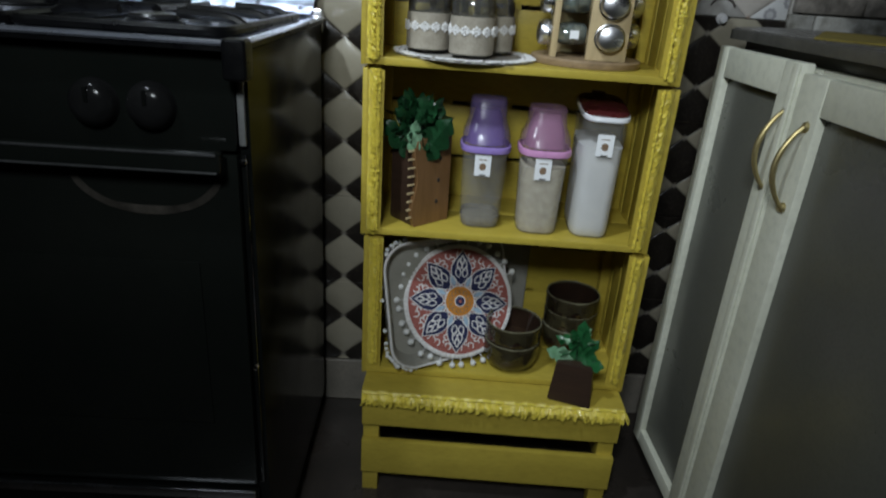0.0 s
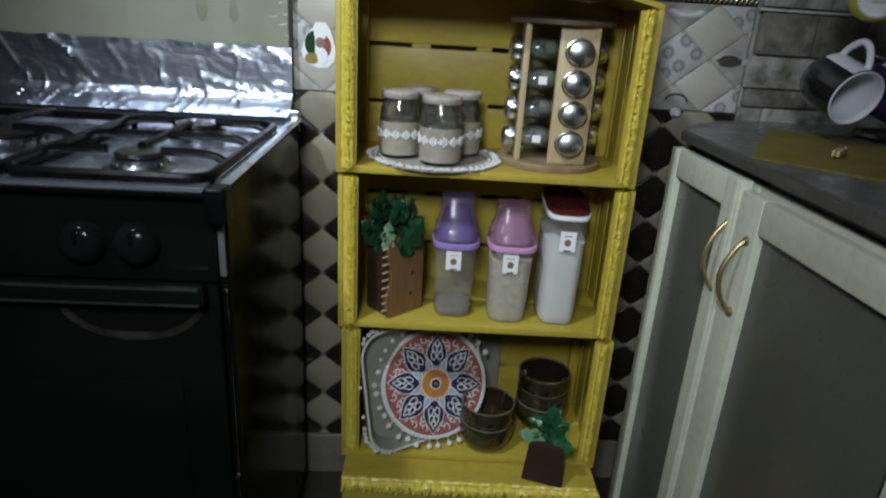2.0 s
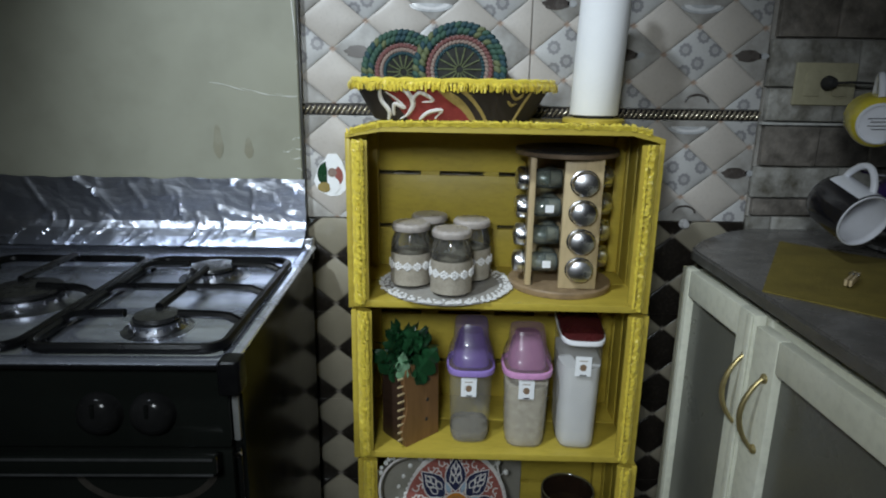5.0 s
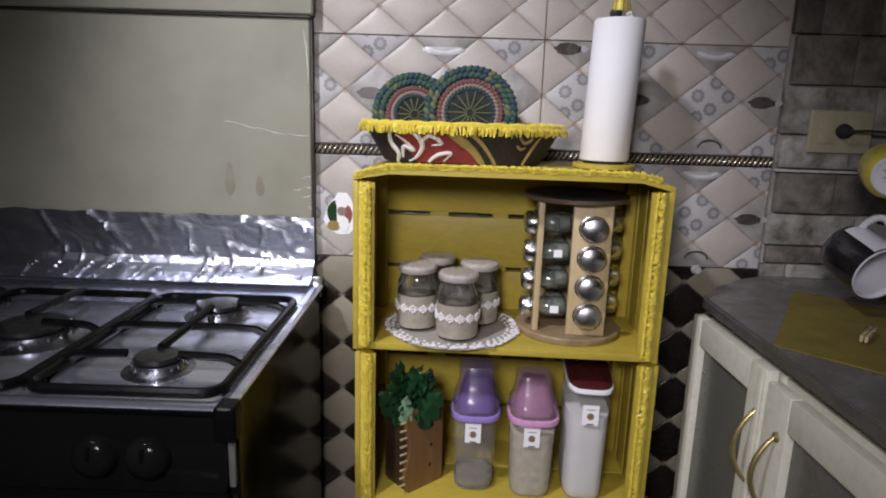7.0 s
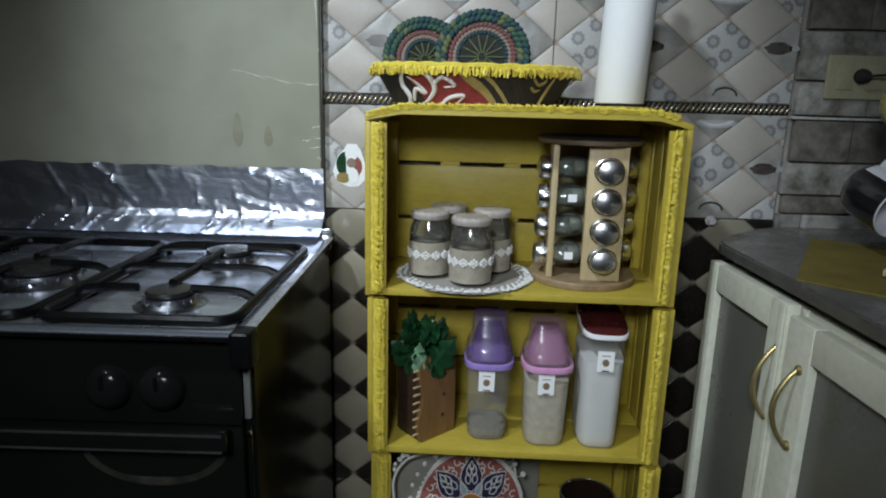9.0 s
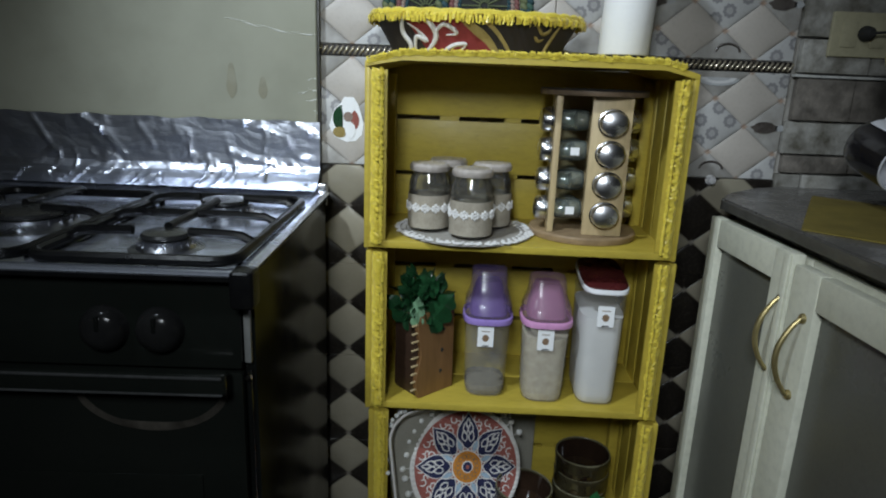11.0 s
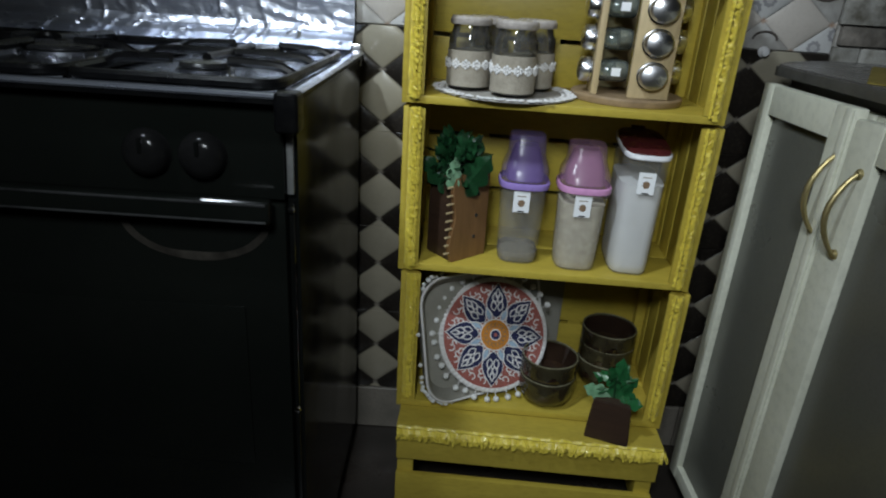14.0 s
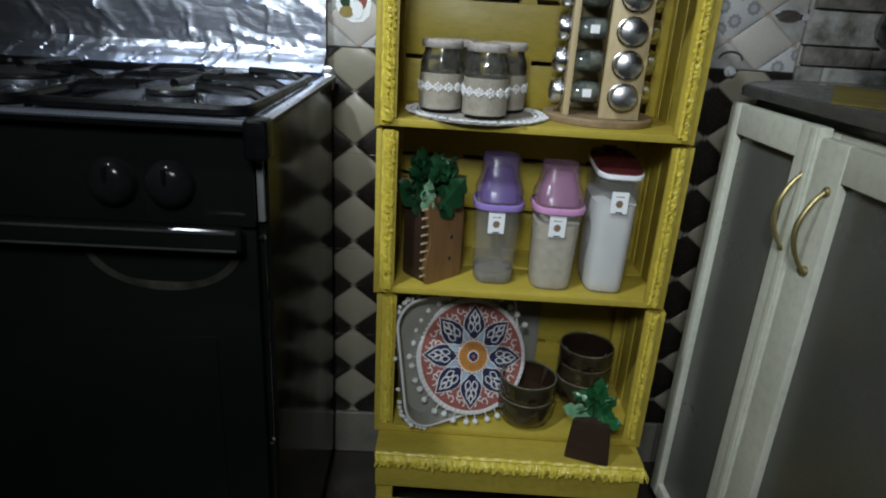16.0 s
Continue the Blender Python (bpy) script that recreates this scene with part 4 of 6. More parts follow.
BASKET_BLACK = surf("black_basket_cloth", (0.016, 0.013, 0.012), (0.028, 0.02, 0.018), 30, 0.7, bump=0.3, bscale=300)
BASKET_RED = surf("dark_red_basket_cloth", (0.24, 0.03, 0.03), (0.17, 0.02, 0.02), 30, 0.7, bump=0.3, bscale=300)
BASKET_GOLD = surf("gold_basket_print", (0.36, 0.27, 0.09), (0.27, 0.2, 0.06), 30, 0.7, bump=0.2, bscale=300)
ROPE_GREEN = surf("green_braided_rope", (0.05, 0.11, 0.07), (0.022, 0.06, 0.055), 90, 0.75, bump=0.7, bscale=260, dist=0.002)
ROPE_TEAL = surf("dark_teal_rope", (0.025, 0.07, 0.085), (0.015, 0.04, 0.045), 90, 0.75, bump=0.7, bscale=260, dist=0.002)
ROPE_OLIVE = surf("olive_braided_rope", (0.15, 0.17, 0.08), (0.08, 0.10, 0.045), 90, 0.75, bump=0.7, bscale=260, dist=0.002)
ROPE_RED = surf("dusty_red_rope", (0.20, 0.085, 0.078), (0.15, 0.06, 0.055), 90, 0.75, bump=0.7, bscale=260, dist=0.002)
ROPE_PINK = surf("pale_rose_rope", (0.30, 0.225, 0.185), (0.24, 0.17, 0.145), 90, 0.75, bump=0.7, bscale=260, dist=0.002)
LEAFY_DARK = surf("dark_woven_core", (0.014, 0.016, 0.012), (0.01, 0.01, 0.008), 60, 0.8, bump=0.4)

RACK_TOP = surf("dark_rack_edge", (0.16, 0.11, 0.07), (0.1, 0.07, 0.045), 30, 0.5)
CAP_STEEL = surf("satin_steel_cap", (0.78, 0.78, 0.8), (0.66, 0.66, 0.68), 30, 0.3, metal=1.0, bump=0.03)
F1, F2, F3 = 0.8212, 0.5402, 0.2592   # tops of the crates' floor boards

# ---- upper crate: place mat, jars, spice rack ----
MATX, MATY, MATR = -0.080, 0.100, 0.115
pm = thing("round_placemat", "round grey felt mat with white lace edge under jars", "placemat", (MATX, MATY, F1))
part("felt_disc", lathe([(0, 0.0003), (MATR - 0.002, 0.0003), (MATR, 0.0015), (MATR - 0.002, 0.0035), (0, 0.0035)], 56), MAT_GREY, pm)
bm = bmesh.new()
rndl = random.Random(17)
for k in range(44):
    a = 2 * math.pi * (k + rndl.uniform(-0.18, 0.18)) / 44
    rr = MATR - 0.004 + rndl.uniform(-0.002, 0.002)
    for q in range(5):
        b = a + math.pi * (q - 2) / 4.6
        ball(bm, (rr * math.cos(a) + 0.0052 * math.cos(b), rr * math.sin(a) + 0.0052 * math.sin(b), 0.0045 + rndl.uniform(0, 0.0012)), 0.0030 * rndl.uniform(0.8, 1.2), 6, 4, (1, 1, 0.55))
    ball(bm, ((MATR - 0.0095) * math.cos(a), (MATR - 0.0095) * math.sin(a), 0.0042), 0.0046, 6, 4, (1, 1, 0.4))
    ball(bm, ((MATR - 0.0185) * math.cos(a + 0.07), (MATR - 0.0185) * math.sin(a + 0.07), 0.0041), 0.0034, 6, 4, (1, 1, 0.4))
part("lace_edge", bm, LACE, pm, "white scalloped lace edge")


def jar():
    j = thing("glass_jar", "small glass jar in burlap with white lace and pale lid", "jar", group="jars on the mat")
    r = 0.0350
    part("glass", lathe([(0, 0.0005), (r - 0.006, 0.0005), (r - 0.001, 0.004), (r, 0.012), (r, 0.074), (r - 0.001, 0.083), (r - 0.005, 0.092), (r - 0.0065, 0.1005)], 36), GLASS, j)
    part("contents", lathe([(0, 0.003), (r - 0.006, 0.003), (r - 0.003, 0.010), (r - 0.003, 0.056), (r - 0.008, 0.060), (0, 0.058)], 28), SPICE, j, "dark grain filling the jar")
    part("wrap", lathe([(r - 0.002, 0.005), (r + 0.0008, 0.005), (r + 0.0014, 0.03), (r + 0.0008, 0.061), (r - 0.002, 0.061)], 36), BURLAP, j, "beige burlap wrap")
    bm = bmesh.new()
    for k in range(13):
        a = 2 * math.pi * k / 13
        for q in range(6):
            da, dz = 0.135 * math.cos(q * math.pi / 3 + 0.5), 0.0056 * math.sin(q * math.pi / 3 + 0.5)
            p = Vector(((r + 0.0016) * math.cos(a + da), (r + 0.0016) * math.sin(a + da), 0.040 + dz))
            ball(bm, p, 0.0027, 6, 4)
        ball(bm, ((r + 0.0016) * math.cos(a), (r + 0.0016) * math.sin(a), 0.040), 0.0026, 6, 4)
    lathe([(r + 0.0012, 0.0382), (r + 0.0022, 0.0385), (r + 0.0022, 0.0415), (r + 0.0012, 0.0418)], 36, bm=bm)
    part("lace_band", bm, LACE, j, "white flower lace band")
    lid = part("lid", lathe([(r - 0.0075, 0.1000), (r - 0.0022, 0.1000), (r - 0.0008, 0.102), (r - 0.0008, 0.109), (r - 0.004, 0.1125), (r * 0.5, 0.1140), (0, 0.1142)], 36), LID_CLOTH, j, "pale glossy lid trimmed with beads")
    bm = bmesh.new()
    for k in range(16):
        a = 2 * math.pi * k / 16
        ball(bm, ((r - 0.005) * math.cos(a), (r - 0.005) * math.sin(a), 0.1122), 0.0012, 6, 4)
    part("bead_trim", bm, CERAMIC, lid)
    return j


j0 = jar()
j0.matrix_world = pose(-0.074, 0.042, F1 + 0.0065) @ Matrix.Scale(0.975, 4)
for x, y, a in ((-0.143, 0.088, 40), (-0.036, 0.122, 75), (-0.111, 0.160, 130)):
    copy_thing(j0, pose(x, y, F1 + 0.0065, 0, 0, a))

rack = thing("spice_rack", "round pine spice carousel with small steel-capped glass jars", "spice rack", (0.123, 0.112, F1), (0, 0, -4))
rack.scale = (1.085, 1.085, 0.97)
part("base", lathe([(0, 0.0005), (0.083, 0.0005), (0.084, 0.003), (0.084, 0.010), (0.082, 0.0125), (0, 0.0125)], 48), BASE_WOOD, rack, "speckled brown wooden base")
part("top", lathe([(0, 0.241), (0.080, 0.241), (0.081, 0.243), (0.081, 0.2485), (0, 0.2485)], 48), RACK_TOP, rack)
part("top_pad", lathe([(0, 0.2487), (0.0805, 0.2487), (0.081, 0.250), (0.079, 0.2525), (0, 0.2525)], 48), BLACK_TOP, rack, "black round top pad")
for side in range(4):
    m = pose(0, 0, 0, 0, 0, -90 * side)
    board = part("board", boxed(-0.009, 0.049, -0.060, -0.051, 0.0128, 0.2408, bev=0.001, m=m), PINE, rack, "upright pine board")
    for k in range(4):
        c = m @ Vector((0.021, 0, 0.049 + 0.0503 * k))
        mj = Matrix.Translation(c) @ m @ pose(0, -0.0605, 0, 90, 0, 0)
        jr = part("spice_jar", lathe([(0.0155, 0.0), (0.0155, -0.012), (0.0175, -0.016), (0.0175, -0.048), (0.015, -0.052), (0, -0.052)], 20, mj), SPICE_GLASS, rack, "clear glass spice jar")
        part("spice", lathe([(0, -0.034), (0.0150, -0.034), (0.0155, -0.046), (0.013, -0.050), (0, -0.050)], 16, mj), SPICE, jr, "dark ground spice")
        part("cap", lathe([(0.0, 0.0005), (0.0205, 0.0005), (0.0206, 0.003), (0.0200, 0.0140), (0.0178, 0.0172), (0.0105, 0.0198), (0, 0.0206)], 26, mj), CAP_STEEL, jr, "domed steel cap")
        part("cap_ring", lathe([(0.0209, 0.0012), (0.0222, 0.0014), (0.0222, 0.0042), (0.0205, 0.0046)], 26, mj), STEEL, jr)
        if k in (0, 2):
            w = 0.0066
            tagm = Matrix.Translation(c) @ m @ pose(0.0180, 0.034 - 0.0605, 0.0, 90, 0, 90)
            part("paper_tag", prism([(-w, -w), (w, -w), (w, w), (-w, w)], 0.0004, tagm), PAPER, jr, "small white paper tag")

# ---- middle crate: planter and storage boxes ----


def foliage(bm_dark, bm_pale, centre, spread, n, size, rnd, pale=0.1, up=0.6):
    """A tuft of short, cupped, pointed leaves on all sides of a centre."""
    for i in range(n):
        d = Vector((rnd.gauss(0, 1), rnd.gauss(0, 1), rnd.gauss(up, 0.8))).normalized()
        p = Vector(centre) + Vector((d.x * spread[0], d.y * spread[1], d.z * spread[2])) * rnd.uniform(0.2, 0.95)
        ln, w = size * rnd.uniform(0.7, 1.3), size * rnd.uniform(0.28, 0.5)
        side = d.cross(Vector((rnd.uniform(-1, 1), rnd.uniform(-1, 1), rnd.uniform(-1, 1)))).normalized()
        nrm = side.cross(d)
        bm = bm_pale if rnd.random() < pale else bm_dark
        tip, mid = p + d * ln + nrm * ln * 0.2, p + d * ln * 0.5
        a, b = bm.verts.new(p), bm.verts.new(tip)
        l1, r1, cpt = bm.verts.new(mid + side * w + nrm * w * 0.4), bm.verts.new(mid - side * w + nrm * w * 0.4), bm.verts.new(mid)
        for f in ((a, cpt, l1), (a, r1, cpt), (cpt, b, l1), (cpt, r1, b)):
            bm.faces.new(f)


def lobed_leaf(bm, base, tip, width, lobes, nrm):
    """A flat leaf with rounded lobes along both sides."""
    base, tip, nrm = Vector(base), Vector(tip), Vector(nrm).normalized()
    run = tip - base
    side = run.cross(nrm).normalized()
    pts = []
    for s in (1, -1):
        row = []
        for i in range(lobes * 6 + 1):
            t = i / (lobes * 6)
            w = width * (0.35 + 0.65 * math.sin(math.pi * min(1, t * 0.85 + 0.15))) * (0.62 + 0.38 * abs(math.sin(math.pi * t * lobes))) * (1 - 0.75 * max(0, t - 0.8) / 0.2)
            row.append(base + run * t + side * s * w + nrm * 0.12 * w * math.sin(9 * t))
        pts.append(row)
    for i in range(len(pts[0]) - 1):
        t = i / (len(pts[0]) - 1)
        c0, c1 = base + run * t + nrm * width * 0.15, base + run * (t + 1 / (len(pts[0]) - 1)) + nrm * width * 0.15
        v0, v1 = bm.verts.new(c0), bm.verts.new(c1)
        for row in pts:
            bm.faces.new((v0, v1, bm.verts.new(row[i + 1]), bm.verts.new(row[i])))


rnd = random.Random(31)
pl = thing("wooden_planter", "wavy plywood planter with a dark green plastic plant", "planter", (-0.152, 0.020, F2))
M1 = pose(0, 0, 0, 0, 0, 42) @ Matrix.Diagonal((1.05, 1.05, 1.17, 1))
wavy = [(0.004, 0.0), (0.001, 0.010), (-0.003, 0.022), (-0.002, 0.034), (0.003, 0.050), (0.007, 0.064), (0.006, 0.080), (0.001, 0.096), (-0.001, 0.110), (0.004, 0.128), (0.014, 0.131), (0.03, 0.130), (0.05, 0.131), (0.076, 0.132), (0.078, 0.0)]
face = part("front_side", prism(wavy[::-1], 0.008, M1 @ pose(0, 0.008, 0.0006, 90, 0, 0)), ORANGE_WOOD, pl, "orange plywood side with a wavy edge")
for k in range(3):
    part("peg_hole", lathe([(0, 0), (0.0035, 0), (0.003, 0.0008), (0, 0.0008)], 12, M1 @ pose(0.050 + 0.002 * k, 0.0002, 0.033 + 0.033 * k, 90, 0, 0)), BLACK_INK, face, "dark round hole")
part("back_side", boxed(0.006, 0.078, 0.060, 0.067, 0.0006, 0.125, bev=0.001, m=M1), DARK_WOOD, pl)
part("left_side", boxed(0.004, 0.011, 0.0085, 0.0595, 0.0006, 0.126, bev=0.001, m=M1), DARK_WOOD, pl, "dark wooden side")
part("right_side", boxed(0.071, 0.078, 0.0085, 0.0595, 0.0006, 0.122, bev=0.001, m=M1), DARK_WOOD, pl)
part("outer_panel", boxed(-0.064, -0.058, 0.012, 0.062, 0.0006, 0.128, bev=0.001, m=pose(0.006, 0.010, 0, 0, 0, 8) @ Matrix.Diagonal((1, 1, 1.17, 1))), DARK_WOOD, pl, "dark upright end panel")
for k in range(9):
    part("tooth", boxed(-0.011, 0.003, 0.002, 0.005, 0.014 + 0.0125 * k, 0.0165 + 0.0125 * k, bev=0.0005, m=M1), PINE, pl, "pale wooden tooth")
bd, bp = bmesh.new(), bmesh.new()
lobed_leaf(bd, (0.005, 0.03, 0.115), (0.006, 0.028, 0.226), 0.028, 4, (0.1, -1, 0.2))
lobed_leaf(bd, (0.01, 0.02, 0.12), (0.056, 0.010, 0.190), 0.026, 3, (0.1, -1, 0.3))
lobed_leaf(bd, (0.0, 0.03, 0.12), (-0.060, 0.03, 0.178), 0.022, 3, (-0.1, -1, 0.3))
lobed_leaf(bd, (0.0, 0.035, 0.12), (-0.018, 0.05, 0.215), 0.025, 3, (-0.2, -1, 0.2))
lobed_leaf(bd, (0.012, 0.035, 0.12), (0.036, 0.05, 0.215), 0.025, 3, (0.2, -1, 0.2))
lobed_leaf(bp, (-0.004, 0.006, 0.130), (-0.002, 0.000, 0.186), 0.013, 3, (0.05, -1, 0.1))
foliage(bd, bd, (0.0, 0.03, 0.165), (0.042, 0.028, 0.05), 130, 0.022, rnd)
plant = part("plant", bd, GREEN, pl, "dark green plastic leaves", smooth=60)
part("pale_leaf", bp, GREEN_PALE, plant, "pale speckled leaf", smooth=60)
part("stem", tube([(0.0, 0.032, 0.03), (0.002, 0.032, 0.10), (0.004, 0.03, 0.19)], 0.004, 8), GREEN, plant)


def sq(half_w, half_d, n=3.2):
    def f(a, r, z):
        c, s = math.cos(a), math.sin(a)
        return r * half_w * math.copysign(abs(c) ** (2 / n), c), r * half_d * math.copysign(abs(s) ** (2 / n), s)
    return f


def sticker(parent, x, y, z, tilt=0):
    s = part("paper_label", prism([(-0.0135, -0.018), (0.0135, -0.018), (0.0135, 0.018), (-0.0135, 0.018)], 0.0005, pose(x, y, z, 90, tilt, 0)), PAPER, parent, "white paper label")
    part("printed_mark", prism([(a * 0.0058 * (1 + 0.25 * math.sin(3 * i)), b * 0.0062 - 0.002) for i, (a, b) in enumerate(arc(0, 0, 1, 1, 0, 340, 16))], 0.0003, pose(x, y - 0.0006, z, 90, tilt, 0)), BROWN_INK, s, "small brown printed mark")
    part("printed_bar", prism([(-0.007, 0.0095), (0.007, 0.0095), (0.007, 0.0108), (-0.007, 0.0108)], 0.0003, pose(x, y - 0.0006, z, 90, tilt, 0)), BROWN_INK, s)
    part("printed_bar", prism([(-0.005, -0.0172), (0.006, -0.0172), (0.006, -0.0152), (-0.005, -0.0152)], 0.0003, pose(x, y - 0.0006, z, 90, tilt, 0)), BLACK_INK, s)


def cereal_box(name, x, y, w, d, collar, clear, solid, fill_h, fill_mat, label, rot, tall, inner):
    b = thing(name, label, "storage box", (x, y, F2), (0, 0, rot), group="storage boxes on the shelf")
    f0 = sq(w / 2, d / 2)
    part("body", lathe([(0, 0.0005), (0.80, 0.0005), (0.86, 0.004), (0.88, 0.02), (0.97, collar - 0.012), (1.0, collar - 0.002)], 40, squash=f0), SMOKE, b, "cloudy translucent box")
    part("filling", lathe([(0, 0.003), (0.78, 0.003), (0.83, 0.008), (0.84, 0.02), (0.86 + 0.06 * fill_h / collar, fill_h), (0, fill_h + 0.002)], 36, squash=f0), fill_mat, b, "grain inside the box")
    part("collar", lathe([(0.98, collar - 0.004), (1.06, collar - 0.003), (1.08, collar + 0.001), (1.06, collar + 0.006), (0.98, collar + 0.007)], 40, squash=f0), solid, b, "bright rim of the lid")

    def dome(a, r, z):
        xx, yy = f0(a, r, z)
        return xx, yy * (1 - 0.25 * (z - collar) / 0.08) + 0.012 * (z - collar) / 0.08
    lid = part("lid", lathe([(r, collar + z * tall) for r, z in ((1.0, 0.006), (1.0, 0.022), (0.96, 0.029), (0.84, 0.041), (0.79, 0.048), (0.77, 0.068), (0.72, 0.0755), (0, 0.0765))], 40, squash=dome), clear, b, "smoky pouring lid")
    part("inner_cup", lathe([(0.80, collar + 0.008), (0.74, collar + 0.030), (0.56, collar + 0.056), (0.48, collar + 0.062), (0, collar + 0.062)], 28, squash=dome), inner, lid)
    sticker(b, -0.004, -d / 2 * (0.95 if fill_mat is RICE else 0.955) - 0.0012, collar - 0.024)
    return b


cereal_box("storage_box", -0.034, 0.076, 0.081, 0.092, 0.1385, PURPLE_CLEAR, PURPLE, 0.012, GREY_GRAIN, "nearly empty translucent storage box with lilac pouring lid", -2, 1.07, PURPLE_IN)
cereal_box("storage_box", 0.065, 0.062, 0.083, 0.094, 0.142, PINK_CLEAR, PINK, 0.118, RICE, "translucent storage box with pink lid, full of grain", -2, 0.94, PINK_IN)
tb = thing("tall_storage_box", "tall translucent storage box with red lid and sugar", "storage box", (0.160, 0.086, F2), (0, 0, -5), group="storage boxes on the shelf")
ft = sq(0.0385, 0.077, 4.0)
part("body", lathe([(0, 0.0005), (0.84, 0.0005), (0.89, 0.004), (0.91, 0.02), (0.99, 0.195), (1.0, 0.203)], 44, squash=ft), SMOKE, tb, "cloudy translucent box")
part("filling", lathe([(0, 0.003), (0.82, 0.003), (0.87, 0.008), (0.88, 0.02), (0.945, 0.160), (0, 0.165)], 40, squash=ft), FLOUR, tb, "white sugar inside the box")


def slope(a, r, z):
    xx, yy = ft(a, r, z)
    return xx, yy


rim = lathe([(0.98, 0.2025), (1.035, 0.2032), (1.05, 0.2055), (1.035, 0.2095), (0.985, 0.2115)], 44, squash=slope)
for v in rim.verts:
    v.co.z += 0.012 * (v.co.y + 0.08) / 0.16
rim = part("rim", rim, WHITE_PLASTIC, tb, "white lid rim")
lid = lathe([(1.0, 0.2085), (0.985, 0.2135), (0.93, 0.216), (0, 0.217)], 44, squash=slope)
for v in lid.verts:
    v.co.z += 0.012 * (v.co.y + 0.08) / 0.16
part("lid", lid, RED_LID, tb, "dark red lid")
part("lid_tab", boxed(-0.012, 0.012, 0.060, 0.074, 0.2255, 0.2325, bev=0.003, m=pose(0, 0, 0)), RED_LID, tb)
sticker(tb, 0.0, -0.0772, 0.166)

# ---- lower crate: tray, mandala mat, bowls ----
YAW, LEAN_BACK = 28.0, 25.0
TRAY = Matrix.Translation((-0.186, 0.008, F3 + 0.0035)) @ Matrix.Rotation(radians(YAW), 4, "Z") @ Matrix.Rotation(radians(90 - LEAN_BACK), 4, "X")
tray = thing("cloth_lined_tray", "shallow tray lined with grey cloth, edged with white pompoms", "tray")
tray.matrix_world = Matrix.Translation((-0.182, 0.004, F3 + 0.0035)) @ Matrix.Rotation(radians(30), 4, "Z") @ Matrix.Rotation(radians(90 - 16), 4, "X") @ pose(0.124, 0.117, 0) @ Matrix.Diagonal((1, 0.94, 1, 1))
bm = bmesh.new()
loops = []
for inset, z in ((0.002, 0.0), (0.0, 0.004), (-0.006, 0.028), (-0.007, 0.032), (-0.002, 0.032), (0.002, 0.026), (0.012, 0.006), (0.02, 0.004)):
    loops.append([bm.verts.new((x, y, z)) for x, y in round_rect(0.246 - 2 * inset, 0.236 - 2 * inset, 0.045 - min(0.02, inset * 0.5), 7)])
for a, b in zip(loops, loops[1:]):
    for i in range(len(a)):
        j = (i + 1) % len(a)
        bm.faces.new((a[i], a[j], b[j], b[i]))
bm.faces.new(loops[-1])
bm.faces.new(loops[0][::-1])
bmesh.ops.recalc_face_normals(bm, faces=bm.faces)
part("cloth_body", bm, GREY_CLOTH, tray, "grey cloth lining")
part("piping", tube([(x, y, 0.0325) for x, y in round_rect(0.258, 0.248, 0.05, 8)], 0.0024, 7, closed=True), WHITE_CLOTH, tray, "white piped edge")
edge = round_rect(0.268, 0.258, 0.055, 9)
rnd = random.Random(12)
for k, (x, y) in enumerate(edge):
    if x < -0.02:
        part("pompom", ball(bmesh.new(), (x + rnd.uniform(-0.002, 0.002), y + rnd.uniform(-0.002, 0.002), 0.024), 0.0048 * rnd.uniform(0.8, 1.2), 8, 6), POMPOM, tray)
for s in (0.03, 0.055, 0.08):
    for sg in (-1, 1):
        part("pompom", ball(bmesh.new(), (-0.134, sg * s - 0.01, 0.022), 0.0045, 8, 6), POMPOM, tray)

md = thing("mandala_mat", "round printed mandala mat with pompoms leaning on tray", "mat")
md.matrix_world = Matrix.Translation(TRAY @ Vector((0.150, 0.103, 0.0355)) + Vector((0.002, -0.010, 0.002))) @ pose(0, 0, 0, 65, 0, 17) @ pose(0, 0, 0, 0, 0, 25) @ Matrix.Scale(1.15, 4)
R = 0.094   # drawn at this radius, then enlarged to the mat's true size
part("cloth_disc", lathe([(0, 0), (R, 0), (R + 0.001, 0.001), (R, 0.0022), (0, 0.0022)], 64), WHITE_CLOTH, md)


def flat(name, outline, z, mat, label=""):
    return part(name, prism(outline, 0.0005, pose(0, 0, z)), mat, md, label, smooth=0)


flat("print_ground", arc(0, 0, R - 0.0065, R - 0.0065, 0, 355, 72)[:-1], 0.0023, CORAL, "coral red printed ground")
# white scrolls over the red
for k in range(24):
    a0 = 15.0 * k
    for ri, rr, sw in ((0.0765, 0.0066, 1), (0.062, 0.0058, -1), (0.070, 0.0040, -1)):
        pts = []
        for i in range(12):
            s = i / 11
            a = sw * (s * 4.6) + 0.6
            q = Vector((rr * (1 - 0.55 * s) * math.cos(a), rr * (1 - 0.55 * s) * math.sin(a), 0))
            pts.append(Matrix.Rotation(radians(a0 + (0 if sw > 0 else 10)), 4, "Z") @ (Vector((ri, 0, 0.0031)) + q))
        part("scroll", tube(pts, 0.0011, 5), WHITE_CLOTH, md)


def petal(r0, r1, w, n=10):
    pts = []
    for i in range(n + 1):
        t = i / n
        pts.append((r0 + (r1 - r0) * t, w * math.sin(math.pi * min(1.0, t ** 0.85)) * (1 - 0.25 * t)))
    return pts + [(x, -y) for x, y in pts[-2:0:-1]]


def turned(pts, deg):
    c, s = math.cos(radians(deg)), math.sin(radians(deg))
    return [(x * c - y * s, x * s + y * c) for x, y in pts]


